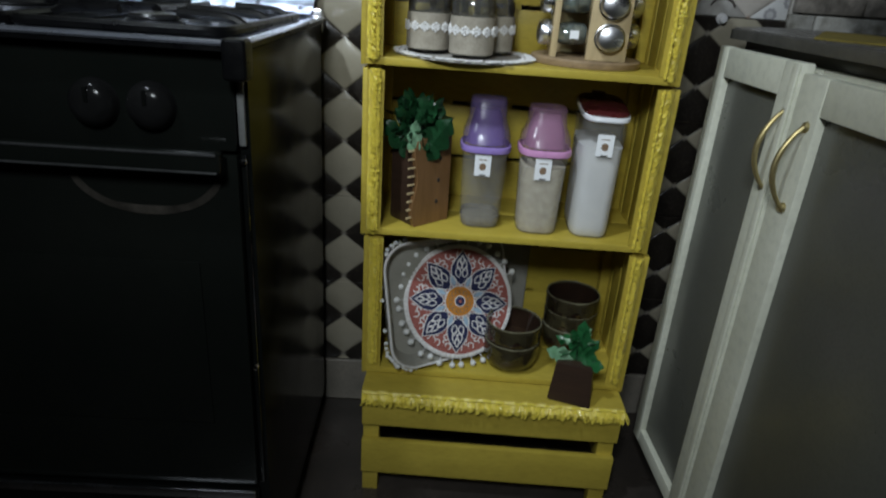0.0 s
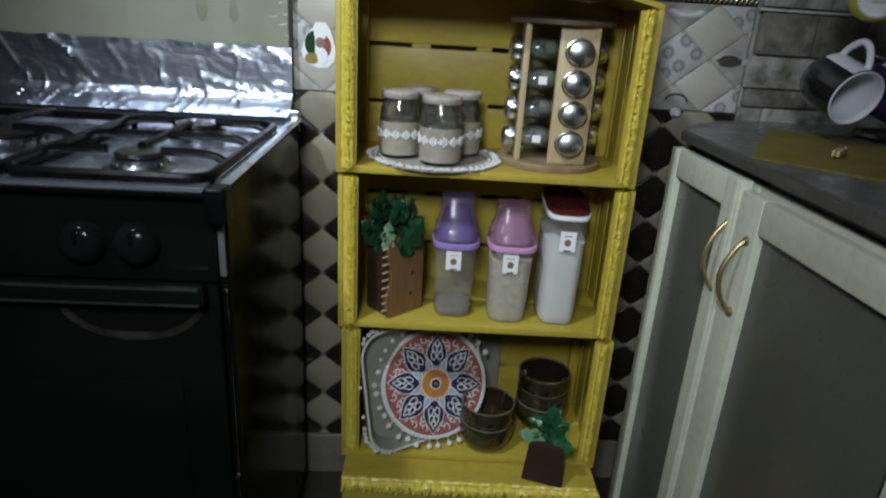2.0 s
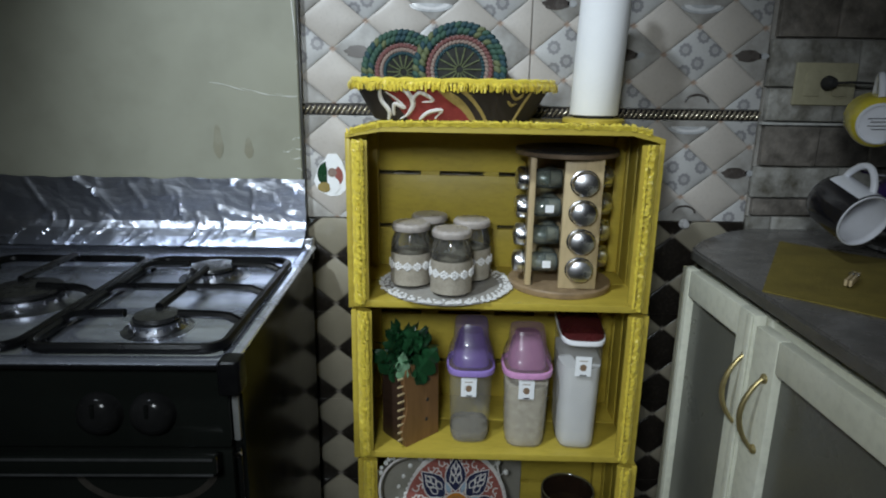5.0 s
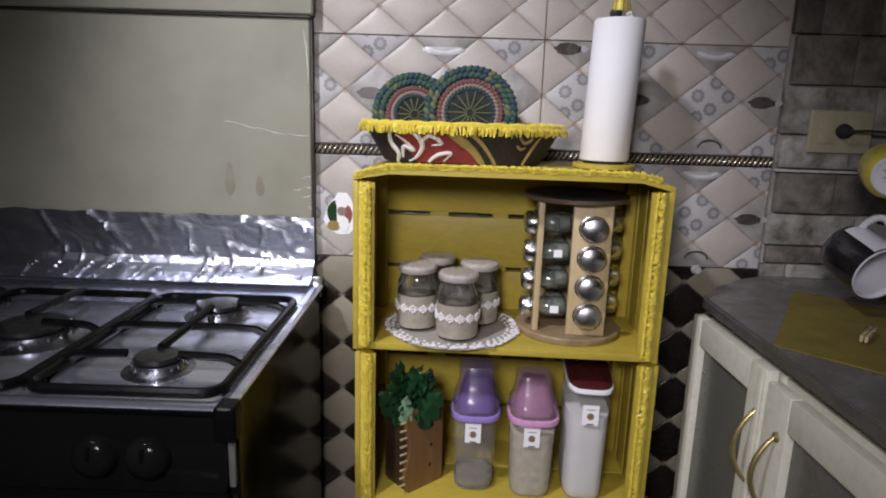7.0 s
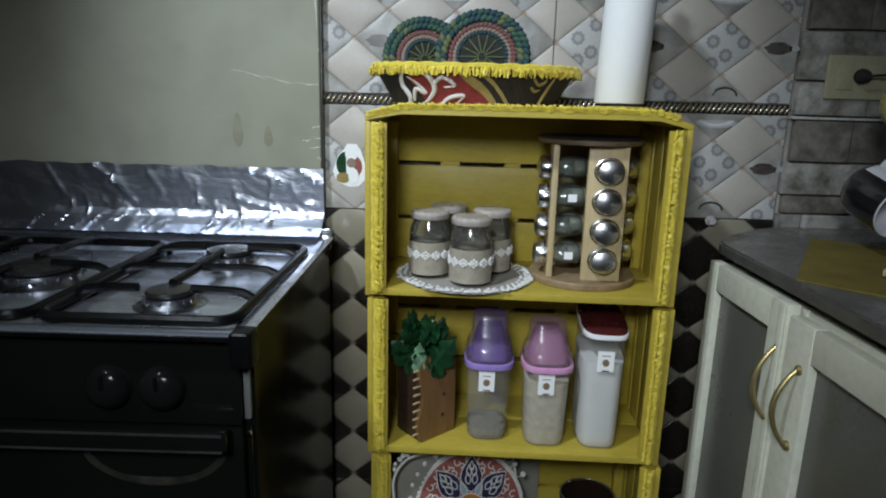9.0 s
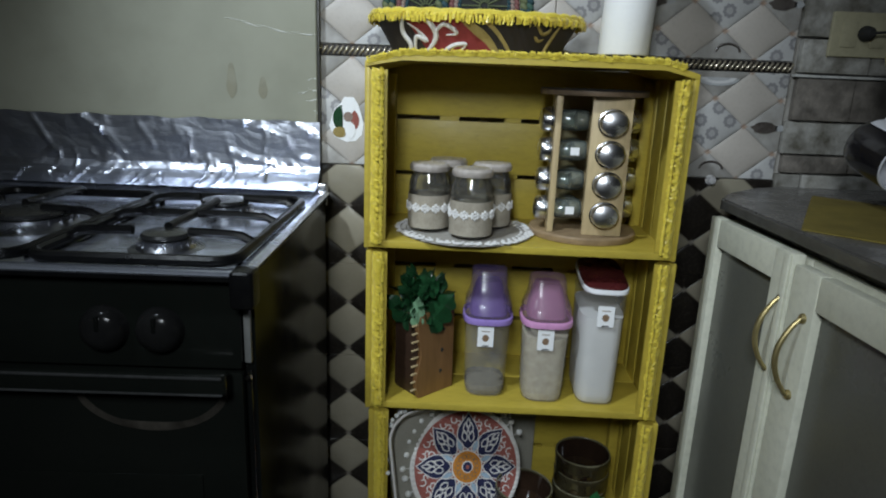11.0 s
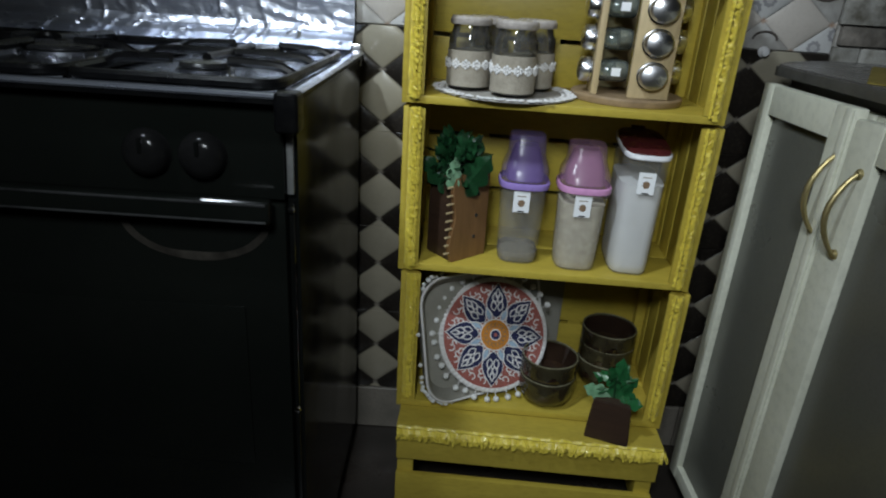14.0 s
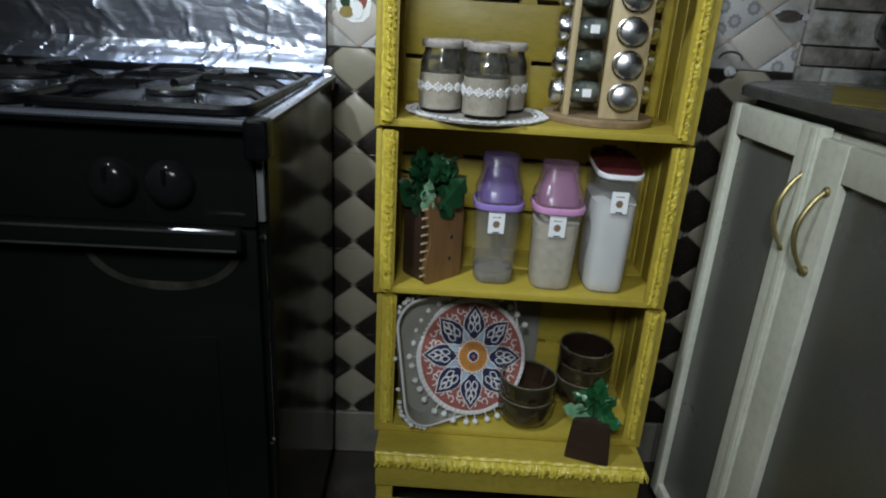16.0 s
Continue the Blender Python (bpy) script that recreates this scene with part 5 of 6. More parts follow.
for k in range(8):
    d = 45 * k + 12
    flat("petal_edge", turned(petal(0.026, 0.0865, 0.0215), d), 0.0030, WHITE_CLOTH)
    p = flat("petal", turned(petal(0.028, 0.084, 0.0198), d), 0.0037, NAVY, "navy printed petal")
    for a, b, w, off in ((0.040, 0.058, 0.0052, 7), (0.040, 0.058, 0.0052, -7), (0.052, 0.070, 0.0048, 4.2), (0.052, 0.070, 0.0048, -4.2), (0.060, 0.077, 0.004, 0)):
        ring = [Vector((x, y, 0.0046)) for x, y in turned(petal(a, b, w, 6), d + off)]
        part("petal_line", tube(ring, 0.0011, 5, closed=True), WHITE_CLOTH, p)
    inner = [Vector((x, y, 0.0044)) for x, y in turned(petal(0.024, 0.047, 0.0062, 7), d + 22.5)]
    part("leaf_line", tube(inner, 0.0010, 5, closed=True), WHITE_CLOTH, md)
    flat("leaf", turned(petal(0.026, 0.045, 0.0042, 7), d + 22.5), 0.0039, SKY)
flat("ring", arc(0, 0, 0.0265, 0.0265, 0, 352, 45)[:-1], 0.0045, WHITE_CLOTH)
flat("ring", arc(0, 0, 0.0245, 0.0245, 0, 352, 45)[:-1], 0.0051, AMBER, "orange centre ring")
for k in range(14):
    a = 2 * math.pi * k / 14
    part("dot_ring", tube([(0.0165 * math.cos(a) + 0.0035 * math.cos(b), 0.0165 * math.sin(a) + 0.0035 * math.sin(b), 0.0058) for b in [i * math.pi / 4 for i in range(8)]], 0.0006, 4, closed=True), BROWN_INK, md)
flat("centre", arc(0, 0, 0.0095, 0.0095, 0, 350, 30)[:-1], 0.0057, WHITE_CLOTH)
flat("centre", arc(0, 0, 0.0078, 0.0078, 0, 350, 30)[:-1], 0.0063, NAVY)
flat("centre", arc(0, 0, 0.0030, 0.0030, 0, 350, 20)[:-1], 0.0069, CORAL)
pom = ball(bmesh.new(), (0, 0, 0), 0.0052, 9, 7)
pme = bpy.data.meshes.new("pompom")
pom.to_mesh(pme)
pom.free()
pme.materials.append(POMPOM)
pme.polygons.foreach_set("use_smooth", [True] * len(pme.polygons))
for k in range(34):
    a = 2 * math.pi * k / 34 + rnd.uniform(-0.03, 0.03)
    rr = R + 0.0105 + rnd.uniform(-0.002, 0.003)
    if 288 < math.degrees(a) < 352:
        continue
    shared("pompom", pme, md, pose(rr * math.cos(a), rr * math.sin(a), 0.003))
    part("thread", tube([(R * math.cos(a), R * math.sin(a), 0.001), (rr * math.cos(a), rr * math.sin(a), 0.002)], 0.0008, 4), WHITE_CLOTH, md)
bm = bmesh.new()
for k in range(72):
    a = 2 * math.pi * k / 72
    ball(bm, ((R - 0.0035) * math.cos(a), (R - 0.0035) * math.sin(a), 0.0026), 0.0033, 6, 4, (1, 1, 0.5))
part("edging", bm, WHITE_CLOTH, md, "white gathered edging")


# added sheet that fills the grey area between the tray and the bowls
gp = thing("cloth_folder", "flat grey cloth sheet added upright behind the bowls", "folder", (0.046, 0.2075, F3 + 0.0005))
part("cover", boxed(-0.036, 0.044, -0.004, 0.004, 0.0, 0.236, bev=0.0025, seg=3), GREY_CLOTH, gp)


def bowl():
    b = thing("pottery_bowl", "stacked brown glazed pottery bowl with olive drip rim", "bowl", group="stacked bowls")
    part("shell", lathe([(0, 0.0005), (0.030, 0.0005), (0.034, 0.003), (0.044, 0.012), (0.0485, 0.026), (0.0490, 0.034)], 40), BROWN_GLAZE, b)
    part("inside", lathe([(0.0455, 0.052), (0.0445, 0.034), (0.041, 0.018), (0.031, 0.009), (0, 0.0075)], 40), BROWN_GLAZE, b, "glossy dark brown inside")
    wav = lathe([(0.0491, 0.030), (0.0496, 0.036), (0.0492, 0.046), (0.0498, 0.052), (0.0485, 0.0545), (0.0465, 0.0540), (0.0455, 0.0515)], 48)
    for v in wav.verts:
        if v.co.z < 0.034:
            a = math.atan2(v.co.y, v.co.x)
            v.co.z += 0.005 * math.sin(7 * a) + 0.004 * math.sin(13 * a + 1)
    part("glaze_rim", wav, OLIVE_GLAZE, b, "olive glaze running down from the rim")
    # pale olive ring, its tone also carrying the rim's highlight
    part("rim_edge", tube([(0.0477 * math.cos(a), 0.0477 * math.sin(a), 0.0545 + 0.0003 * math.sin(5 * a)) for a in [2 * math.pi * i / 44 for i in range(44)]], 0.0014, 6, closed=True), RIM_GLAZE, b, "pale olive rim line with its highlight painted in")
    return b


b0 = bowl()
b0.matrix_world = pose(0.049, 0.051, F3) @ Matrix.Scale(1.07, 4)
copy_thing(b0, pose(0.0495, 0.052, F3 + 0.037, 0, 0, 50))
for i, (x, y) in enumerate(((0.171, 0.122), (0.172, 0.123), (0.1715, 0.122))):
    copy_thing(b0, pose(x, y, F3 + 0.0335 * i, 0, 0, 77 * i))

rnd = random.Random(44)
sp = thing("small_planter", "small dark brown box planter with bright green leaves", "planter", (0.155, -0.030, 0.2460), (0, 0, -19))
sp.scale = (1.15, 1.1, 1.2)
trap = [(-0.030, -0.022), (0.030, -0.022), (0.030, 0.022), (-0.030, 0.022)]
bm = bmesh.new()
lo = [bm.verts.new((x * 1.12, y * 1.12, 0.0003)) for x, y in trap]
hi = [bm.verts.new((x * 0.92, y * 0.92, 0.066)) for x, y in trap]
for i in range(4):
    bm.faces.new((lo[i], lo[(i + 1) % 4], hi[(i + 1) % 4], hi[i]))
bm.faces.new(lo[::-1])
bm.faces.new(hi)
bmesh.ops.bevel(bm, geom=list(bm.edges), offset=0.0015, segments=2, affect="EDGES")
part("box", bm, DARK_WOOD, sp, "dark brown tapered box")
bd, bp = bmesh.new(), bmesh.new()
lobed_leaf(bd, (0.0, 0.0, 0.060), (0.004, 0.0, 0.134), 0.017, 4, (0, -1, 0.2))
lobed_leaf(bd, (0.0, 0.0, 0.060), (0.044, -0.016, 0.072), 0.015, 3, (0, -0.8, 0.7))
lobed_leaf(bp, (0.0, 0.0, 0.062), (-0.046, -0.014, 0.080), 0.015, 3, (0, -0.8, 0.6))
lobed_leaf(bd, (0.0, 0.0, 0.060), (0.030, 0.01, 0.102), 0.013, 3, (0.2, -1, 0.3))
foliage(bd, bp, (0.0, 0.0, 0.085), (0.030, 0.020, 0.028), 46, 0.016, rnd, pale=0.15)
p2 = part("plant", bd, surf("bright_green_leaf", (0.022, 0.13, 0.042), (0.014, 0.085, 0.028), 25, 0.28, bump=0.2, bscale=150, coat=0.3), sp, "bright green plastic leaves", smooth=60)
part("pale_leaf", bp, GREEN_PALE, p2, "pale green leaf", smooth=60)
part("stem", tube([(0, 0, 0.064), (0, 0, 0.10)], 0.003, 6), GREEN, p2)

# ---- on top of the stack: basket, trivets, paper roll ----
TOPZ = 0.808 + 0.2805 + 0.0185
BX, BY, BH = -0.074, 0.152, 0.062


def basket_pt(a, t, out=0.0):
    """A point of the basket's outside: a turn round it, t up its side."""
    hw, hd = 0.134 + 0.036 * t, 0.060 + 0.022 * t
    c, s = math.cos(a), math.sin(a)
    n = 2.6
    return Vector((BX + (hw + out) * math.copysign(abs(c) ** (2 / n), c), BY + (hd + out) * math.copysign(abs(s) ** (2 / n), s), TOPZ + 0.0005 + BH * t))


bk = thing("cloth_basket", "oval black and red cloth basket with yellow fringe", "basket")
bm = bmesh.new()
rows = [[bm.verts.new(basket_pt(2 * math.pi * i / 64, t, o)) for i in range(64)] for t, o in ((0, -0.004), (0.03, 0), (0.35, 0.0), (0.7, 0.0), (1.0, 0.0), (1.0, -0.006), (0.5, -0.006), (0.08, -0.006))]
for a, b in zip(rows, rows[1:]):
    for i in range(64):
        bm.faces.new((a[i], a[(i + 1) % 64], b[(i + 1) % 64], b[i]))
bm.faces.new(rows[0][::-1])
bm.faces.new(rows[-1])
bmesh.ops.recalc_face_normals(bm, faces=bm.faces)
part("cloth_body", bm, BASKET_BLACK, bk, "black cloth cover")


def patch(a0, a1, skew, mat, out, label="", t0=0.03, t1=0.97):
    bm = bmesh.new()
    n, k = 12, 6
    g = [[bm.verts.new(basket_pt(radians(a0 + (a1 - a0) * i / n + skew * (j / k)), t0 + (t1 - t0) * j / k, out)) for j in range(k + 1)] for i in range(n + 1)]
    for a, b in zip(g, g[1:]):
        for j in range(k):
            bm.faces.new((a[j], b[j], b[j + 1], a[j + 1]))
    return part("cloth_print", bm, mat, bk, label)


patch(243, 277, -14, BASKET_RED, 0.0010, "dark red printed cloth")
patch(277, 281, -15, BASKET_GOLD, 0.0012, "gold stripe")
patch(281, 286, -17, BASKET_BLACK, 0.0012)
patch(286, 288.5, -18, BASKET_GOLD, 0.0014, "gold stripe")


def curl(pts, w, mat, out=0.003, label=""):
    """A printed curl on the front of the basket, from (degrees, height) pairs."""
    P = [Vector((a, t, 0)) for a, t in pts]
    fine = []
    for i in range(len(P) - 1):
        p0, p1, p2, p3 = P[max(0, i - 1)], P[i], P[i + 1], P[min(len(P) - 1, i + 2)]
        for s in range(6):
            u = s / 6
            fine.append(0.5 * ((2 * p1) + (p2 - p0) * u + (2 * p0 - 5 * p1 + 4 * p2 - p3) * u * u + (3 * p1 - p0 - 3 * p2 + p3) * u ** 3))
    fine.append(P[-1])
    line = [basket_pt(radians(q.x), min(0.98, max(0.02, q.y)), 0.0012) for q in fine]
    n = len(line)
    bm = tube(line, lambda s: w * (0.35 + 0.65 * math.sin(math.pi * min(1, s * 1.1 + 0.08)) ** 0.7), 6)
    c = Vector((BX, BY, 0))
    return part("printed_curl", bm, mat, bk, label, smooth=50)


curl([(222, 0.0), (228, 0.25), (225, 0.55), (229, 0.85), (236, 0.95)], 0.0040, WHITE_CLOTH, label="white printed curl")
curl([(231, 0.15), (236, 0.45), (243, 0.35), (238, 0.60), (232, 0.75)], 0.0036, WHITE_CLOTH)
curl([(240, 0.98), (248, 0.75), (250, 0.45), (244, 0.18), (236, 0.05)], 0.0044, WHITE_CLOTH)
curl([(250, 0.55), (256, 0.75), (262, 0.55), (256, 0.50)], 0.0036, WHITE_CLOTH)
curl([(252, 0.05), (259, 0.25), (266, 0.30), (262, 0.08)], 0.0036, WHITE_CLOTH)
curl([(298, 0.80), (304, 0.62), (309, 0.72), (306, 0.92)], 0.0028, BASKET_GOLD)
curl([(299, 0.55), (303, 0.45), (307, 0.50)], 0.0028, BASKET_GOLD)
curl([(312, 0.02), (314, 0.5), (318, 0.98)], 0.0028, BASKET_GOLD)
rnd = random.Random(9)
bm = bmesh.new()
for i in range(420):
    a = 2 * math.pi * i / 420
    p = basket_pt(a, 1.0, 0.001)
    out = (basket_pt(a, 1.0, 0.02) - p).normalized()
    run = Vector((-out.y, out.x, 0))
    for k in range(2):
        q = p + out * rnd.uniform(0, 0.004) + Vector((0, 0, rnd.uniform(0.0, 0.005)))
        ln = rnd.uniform(0.011, 0.016)
        e = q + out * rnd.uniform(0.001, 0.007) + Vector((0, 0, -ln)) + run * rnd.uniform(-0.004, 0.004)
        strip(bm, [q, (q + e) / 2 + out * 0.003, e], 0.0030, run + out * rnd.uniform(-0.6, 0.6))
tube([basket_pt(2 * math.pi * i / 96, 1.0, 0.0015) + Vector((0, 0, 0.003 + 0.0012 * math.sin(i * 2.1))) for i in range(96)], 0.0045, 6, bm, closed=True)
part("fringe_rim", bm, FRINGE, bk, "yellow looped fringe round the rim", smooth=0)


KNOTS = []
for mat_k in (ROPE_GREEN, ROPE_OLIVE, ROPE_RED, ROPE_PINK, ROPE_TEAL):
    bm = ball(bmesh.new(), (0, 0, 0), 0.0072, 7, 5, (0.62, 1.0, 0.75))
    kme = bpy.data.meshes.new("braid_knot")
    bm.to_mesh(kme)
    bm.free()
    kme.materials.append(mat_k)
    kme.polygons.foreach_set("use_smooth", [True] * len(kme.polygons))
    KNOTS.append(kme)


def trivet(x, y, z, r, yaw, lean):
    rnd = random.Random(int(r * 1e4))
    t = thing("woven_trivet", "round green braided rope trivet with a red ring", "trivet", group="trivets in the basket")
    t.matrix_world = pose(x, y, z, 90 - lean, 0, yaw)
    for ring_r, n, size, names in ((r - 0.007, 46, 0.0098, 0), (r - 0.017, 40, 0.0098, 0), (r - 0.0285, 46, 0.0066, 1), (r - 0.0355, 42, 0.0060, 2), (r - 0.0415, 38, 0.0052, 3)):
        for k in range(n):
            a = 360 * k / n
            me = KNOTS[rnd.choice((0, 0, 0, 1, 1, 4, 4))] if names == 0 else KNOTS[names + 1]
            shared("braid_knot", me, t, pose(ring_r * math.cos(radians(a)), ring_r * math.sin(radians(a)), 0, 0, 0, a + 38) @ Matrix.Scale(size / 0.0072, 4))
    part("core", lathe([(0, -0.002), (r - 0.044, -0.002), (r - 0.044, 0.001), (0, 0.001)], 32), LEAFY_DARK, t, "dark woven core")
    for k in range(14):
        a = 2 * math.pi * k / 14
        part("spoke", tube([(0.006 * math.cos(a), 0.006 * math.sin(a), 0.002), ((r - 0.045) * math.cos(a), (r - 0.045) * math.sin(a), 0.002)], 0.0014, 5), ROPE_OLIVE, t)
    return t


trivet(-0.160, 0.176, 1.186, 0.074, 8, 10)
trivet(-0.062, 0.166, 1.192, 0.083, -6, 12)

roll = thing("paper_towel_holder", "white paper towel roll on a yellow tasselled stand", "paper towel", (0.168, 0.128, TOPZ - 0.002))
part("base", lathe([(0, 0.0025), (0.052, 0.0025), (0.053, 0.003), (0.053, 0.008), (0.050, 0.0105), (0, 0.0105)], 40), YELLOW, roll)
part("base_band", lathe([(0.030, 0.0107), (0.034, 0.0107), (0.034, 0.0145), (0.030, 0.0147)], 36), BLACK_INK, roll, "dark band under the roll")
part("pole", lathe([(0, 0.0107), (0.008, 0.0107), (0.008, 0.248), (0.010, 0.250), (0.009, 0.258), (0, 0.259)], 20), BLACK_INK, roll, "black pole")
bm = lathe([(0.019, 0.0155), (0.0395, 0.0155), (0.0412, 0.018), (0.0412, 0.240), (0.0398, 0.2425), (0.019, 0.2425), (0.019, 0.0155)], 48)
for v in bm.verts:
    v.co.x += 0.008 * (v.co.z - 0.0155) / 0.227 + 0.0006 * noise.noise(v.co * 30)
part("paper_roll", bm, PAPER, roll, "plain white paper towel")
rnd = random.Random(3)
bm = bmesh.new()
for k in range(70):
    a = rnd.uniform(0, 2 * math.pi)
    r0 = rnd.uniform(0.002, 0.011)
    strip(bm, [(0.008 + r0 * math.cos(a), r0 * math.sin(a), 0.284), (0.008 + r0 * 1.3 * math.cos(a), r0 * 1.3 * math.sin(a), 0.272), (0.008 + r0 * 1.6 * math.cos(a), r0 * 1.6 * math.sin(a), 0.256)], 0.003, (math.sin(a), -math.cos(a), 0.2))
ball(bm, (0.008, 0, 0.284), 0.012, 10, 8, (1, 1, 0.7))
part("tassel", bm, FRINGE, roll, "yellow tassel knob", smooth=0)
part("bow", tube([(0.016, -0.006, 0.250), (0.022, -0.010, 0.254), (0.024, -0.010, 0.247), (0.018, -0.008, 0.2465)], 0.003, 6), WHITE_CLOTH, roll, "small white bow")

# ---- wall: switch, sticker, printed cups ----
sw = thing("wall_switch", "ivory double wall socket with a black plug and cable", "socket", (0.630, WALL_Y - 0.0125, 1.178))
part("plate", boxed(-0.058, 0.058, -0.006, 0.002, -0.039, 0.039, bev=0.003, seg=3), SWITCH, sw, "ivory plastic plate")
part("rocker", boxed(-0.040, -0.012, -0.0085, -0.0062, -0.022, 0.022, bev=0.0012), SWITCH, sw)
part("rocker", boxed(0.014, 0.042, -0.0085, -0.0062, -0.022, 0.022, bev=0.0012), SWITCH, sw)
pg = part("plug", lathe([(0, 0), (0.013, 0), (0.014, 0.004), (0.010, 0.018), (0.006, 0.024), (0, 0.024)], 20, pose(0.002, -0.0065, 0.002, 90, 0, 0)), BLACK_INK, sw, "black plug")
part("cable", tube([(0.002, -0.028, 0.002), (0.03, -0.034, 0.004), (0.09, -0.024, 0.002), (0.17, -0.016, 0.008), (0.30, -0.012, 0.012)], 0.0024, 8), BLACK_INK, pg, "thin black cable")

WALLM = Matrix(((1, 0, 0, 0), (0, 0, -1, WALL_Y - 0.0003), (0, 1, 0, 0), (0, 0, 0, 1)))
st = thing("wall_sticker", "white-edged sticker with green, red and yellow patches", "sticker", (-0.304, WALL_Y - 0.0004, 0.990))
SM = pose(0, 0, 0, 90, 0, 0)
shape = [(-0.030, -0.020), (-0.022, -0.032), (-0.002, -0.040), (0.016, -0.038), (0.028, -0.026), (0.031, -0.006), (0.026, 0.014), (0.021, 0.030), (0.012, 0.043), (-0.006, 0.043), (-0.012, 0.032), (-0.024, 0.020), (-0.030, 0.002), (-0.034, -0.010)]
part("backing", prism(shape, 0.0008, SM), PAPER, st)
for nm, mt, ol in (("green_patch", GREEN, arc(-0.008, 0.004, 0.019, 0.024, 90, 270, 14)), ("red_patch", CORAL, arc(0.004, 0.0, 0.019, 0.022, -80, 80, 14)), ("pale_patch", PAPER, arc(0.002, 0.024, 0.012, 0.013, 0, 345, 16)), ("rose_patch", ROPE_PINK, arc(0.002, 0.007, 0.009, 0.009, 0, 345, 16)), ("yellow_patch", BASKET_GOLD, arc(-0.014, -0.022, 0.013, 0.010, 0, 345, 16)), ("white_patch", PAPER, arc(0.006, -0.018, 0.010, 0.015, 0, 345, 16))):
    z = 0.0009 + 0.0003 * ("pale rose yellow white".split().index(nm.split("_")[0]) + 1 if nm.split("_")[0] in "pale rose yellow white" else 0)
    part(nm, prism(ol, 0.0002, SM @ pose(0, 0, z)), mt, st)

PRINT_GREY = surf("grey_cup_print", (0.46, 0.47, 0.48), (0.38, 0.39, 0.4), 30, 0.3, bump=0.0)
PRINT_DARK = surf("dark_cup_print", (0.06, 0.05, 0.045), (0.12, 0.105, 0.095), 30, 0.3, bump=0.0)
PRINT_WHITE = surf("white_cup_print", (0.66, 0.66, 0.66), (0.6, 0.6, 0.6), 30, 0.3, bump=0.0)


def wall_print(name, outline, mat, lift):
    part(name, prism(outline, 0.0003, WALLM @ pose(0, 0, lift)), mat, wall_north, smooth=0)


for x, z in ((-0.113, 1.307), (0.387, 1.313), (0.387, 1.093), (-0.113, 1.087), (-0.61, 1.307)):
    wall_print("printed_saucer", arc(x, z, 0.040, 0.013, 180, 360, 18), PRINT_GREY, 0.0004)
    wall_print("printed_saucer", arc(x, z + 0.002, 0.034, 0.011, 180, 360, 18), PRINT_WHITE, 0.0008)
    wall_print("printed_cup", arc(x, z + 0.002, 0.022, 0.006, 180, 360, 14), PRINT_GREY, 0.0012)
for x, z in ((0.116, 1.313), (0.485, 1.227), (0.488, 1.006), (-0.248, 1.223), (0.250, 1.225), (-0.014, 1.226), (0.250, 1.006)):
    wall_print("printed_dark_cup", [(x + a * (1 + 0.15 * math.sin(2 * i)), z + b) for i, (a, b) in enumerate(arc(0, 0, 0.024, 0.011, 0, 345, 20))], PRINT_DARK, 0.0004)
    wall_print("printed_handle", arc(x + 0.030, z, 0.009, 0.006, 0, 345, 14), PRINT_GREY, 0.0004)
for x, z in ((0.397, 1.141), (0.397, 0.925), (-0.103, 1.141)):
    line = [Vector((x + 0.022 * math.cos(a), WALL_Y - 0.0002, z + 0.014 * math.sin(a))) for a in [math.pi * i / 14 for i in range(15)]]
    part("printed_handle", tube(line, 0.0022, 5), PRINT_DARK, wall_north)

hook = thing("wall_clip", "small white plastic clip on the tile joint", "clip", (0.398, WALL_Y - 0.001, 0.904))
part("clip_body", lathe([(0, 0), (0.009, 0), (0.010, 0.004), (0.006, 0.010), (0.007, 0.015), (0, 0.017)], 16, pose(0, 0, 0, 90, 0, 0)), WHITE_PLASTIC, hook)

# ---- on the worktop: cloth, mug tree, clothes peg ----
WT = 0.868 + 0.028
mt = thing("table_cloth", "mustard yellow cloth mat lying on the worktop, slightly rumpled", "mat")
bm = bmesh.new()
A, E1, E2 = Vector((0.352, -0.148, 0)), Vector((0.71, -0.704, 0)), Vector((0.531, 0.847, 0))
g = []
for i in range(41):
    row = []
    for j in range(31):
        wob = 0.034 * noise.noise(Vector((i * 0.22, j * 0.26, 0))) + 0.012 * noise.noise(Vector((i * 0.7, j * 0.8, 4)))
        p = A + E1 * (0.46 * i / 40 + (wob if j in (0, 30) else 0)) + E2 * (0.335 * j / 30 + (wob if i in (0, 40) else 0))
        h = 0.0022 + 0.0024 * max(0, noise.noise(Vector((p.x * 14, p.y * 14, 0)))) + 0.0012 * max(0, noise.noise(Vector((p.x * 40, p.y * 40, 2))))
        row.append(bm.verts.new((p.x, p.y, WT + h)))
    g.append(row)
for a, b in zip(g, g[1:]):
    for j in range(30):
        bm.faces.new((a[j], b[j], b[j + 1], a[j + 1]))
ext = bmesh.ops.extrude_face_region(bm, geom=list(bm.faces))
for v in ext["geom"]:
    if isinstance(v, bmesh.types.BMVert):
        v.co.z = WT + 0.0005
bmesh.ops.recalc_face_normals(bm, faces=bm.faces)
part("cloth", bm, MUSTARD, mt)

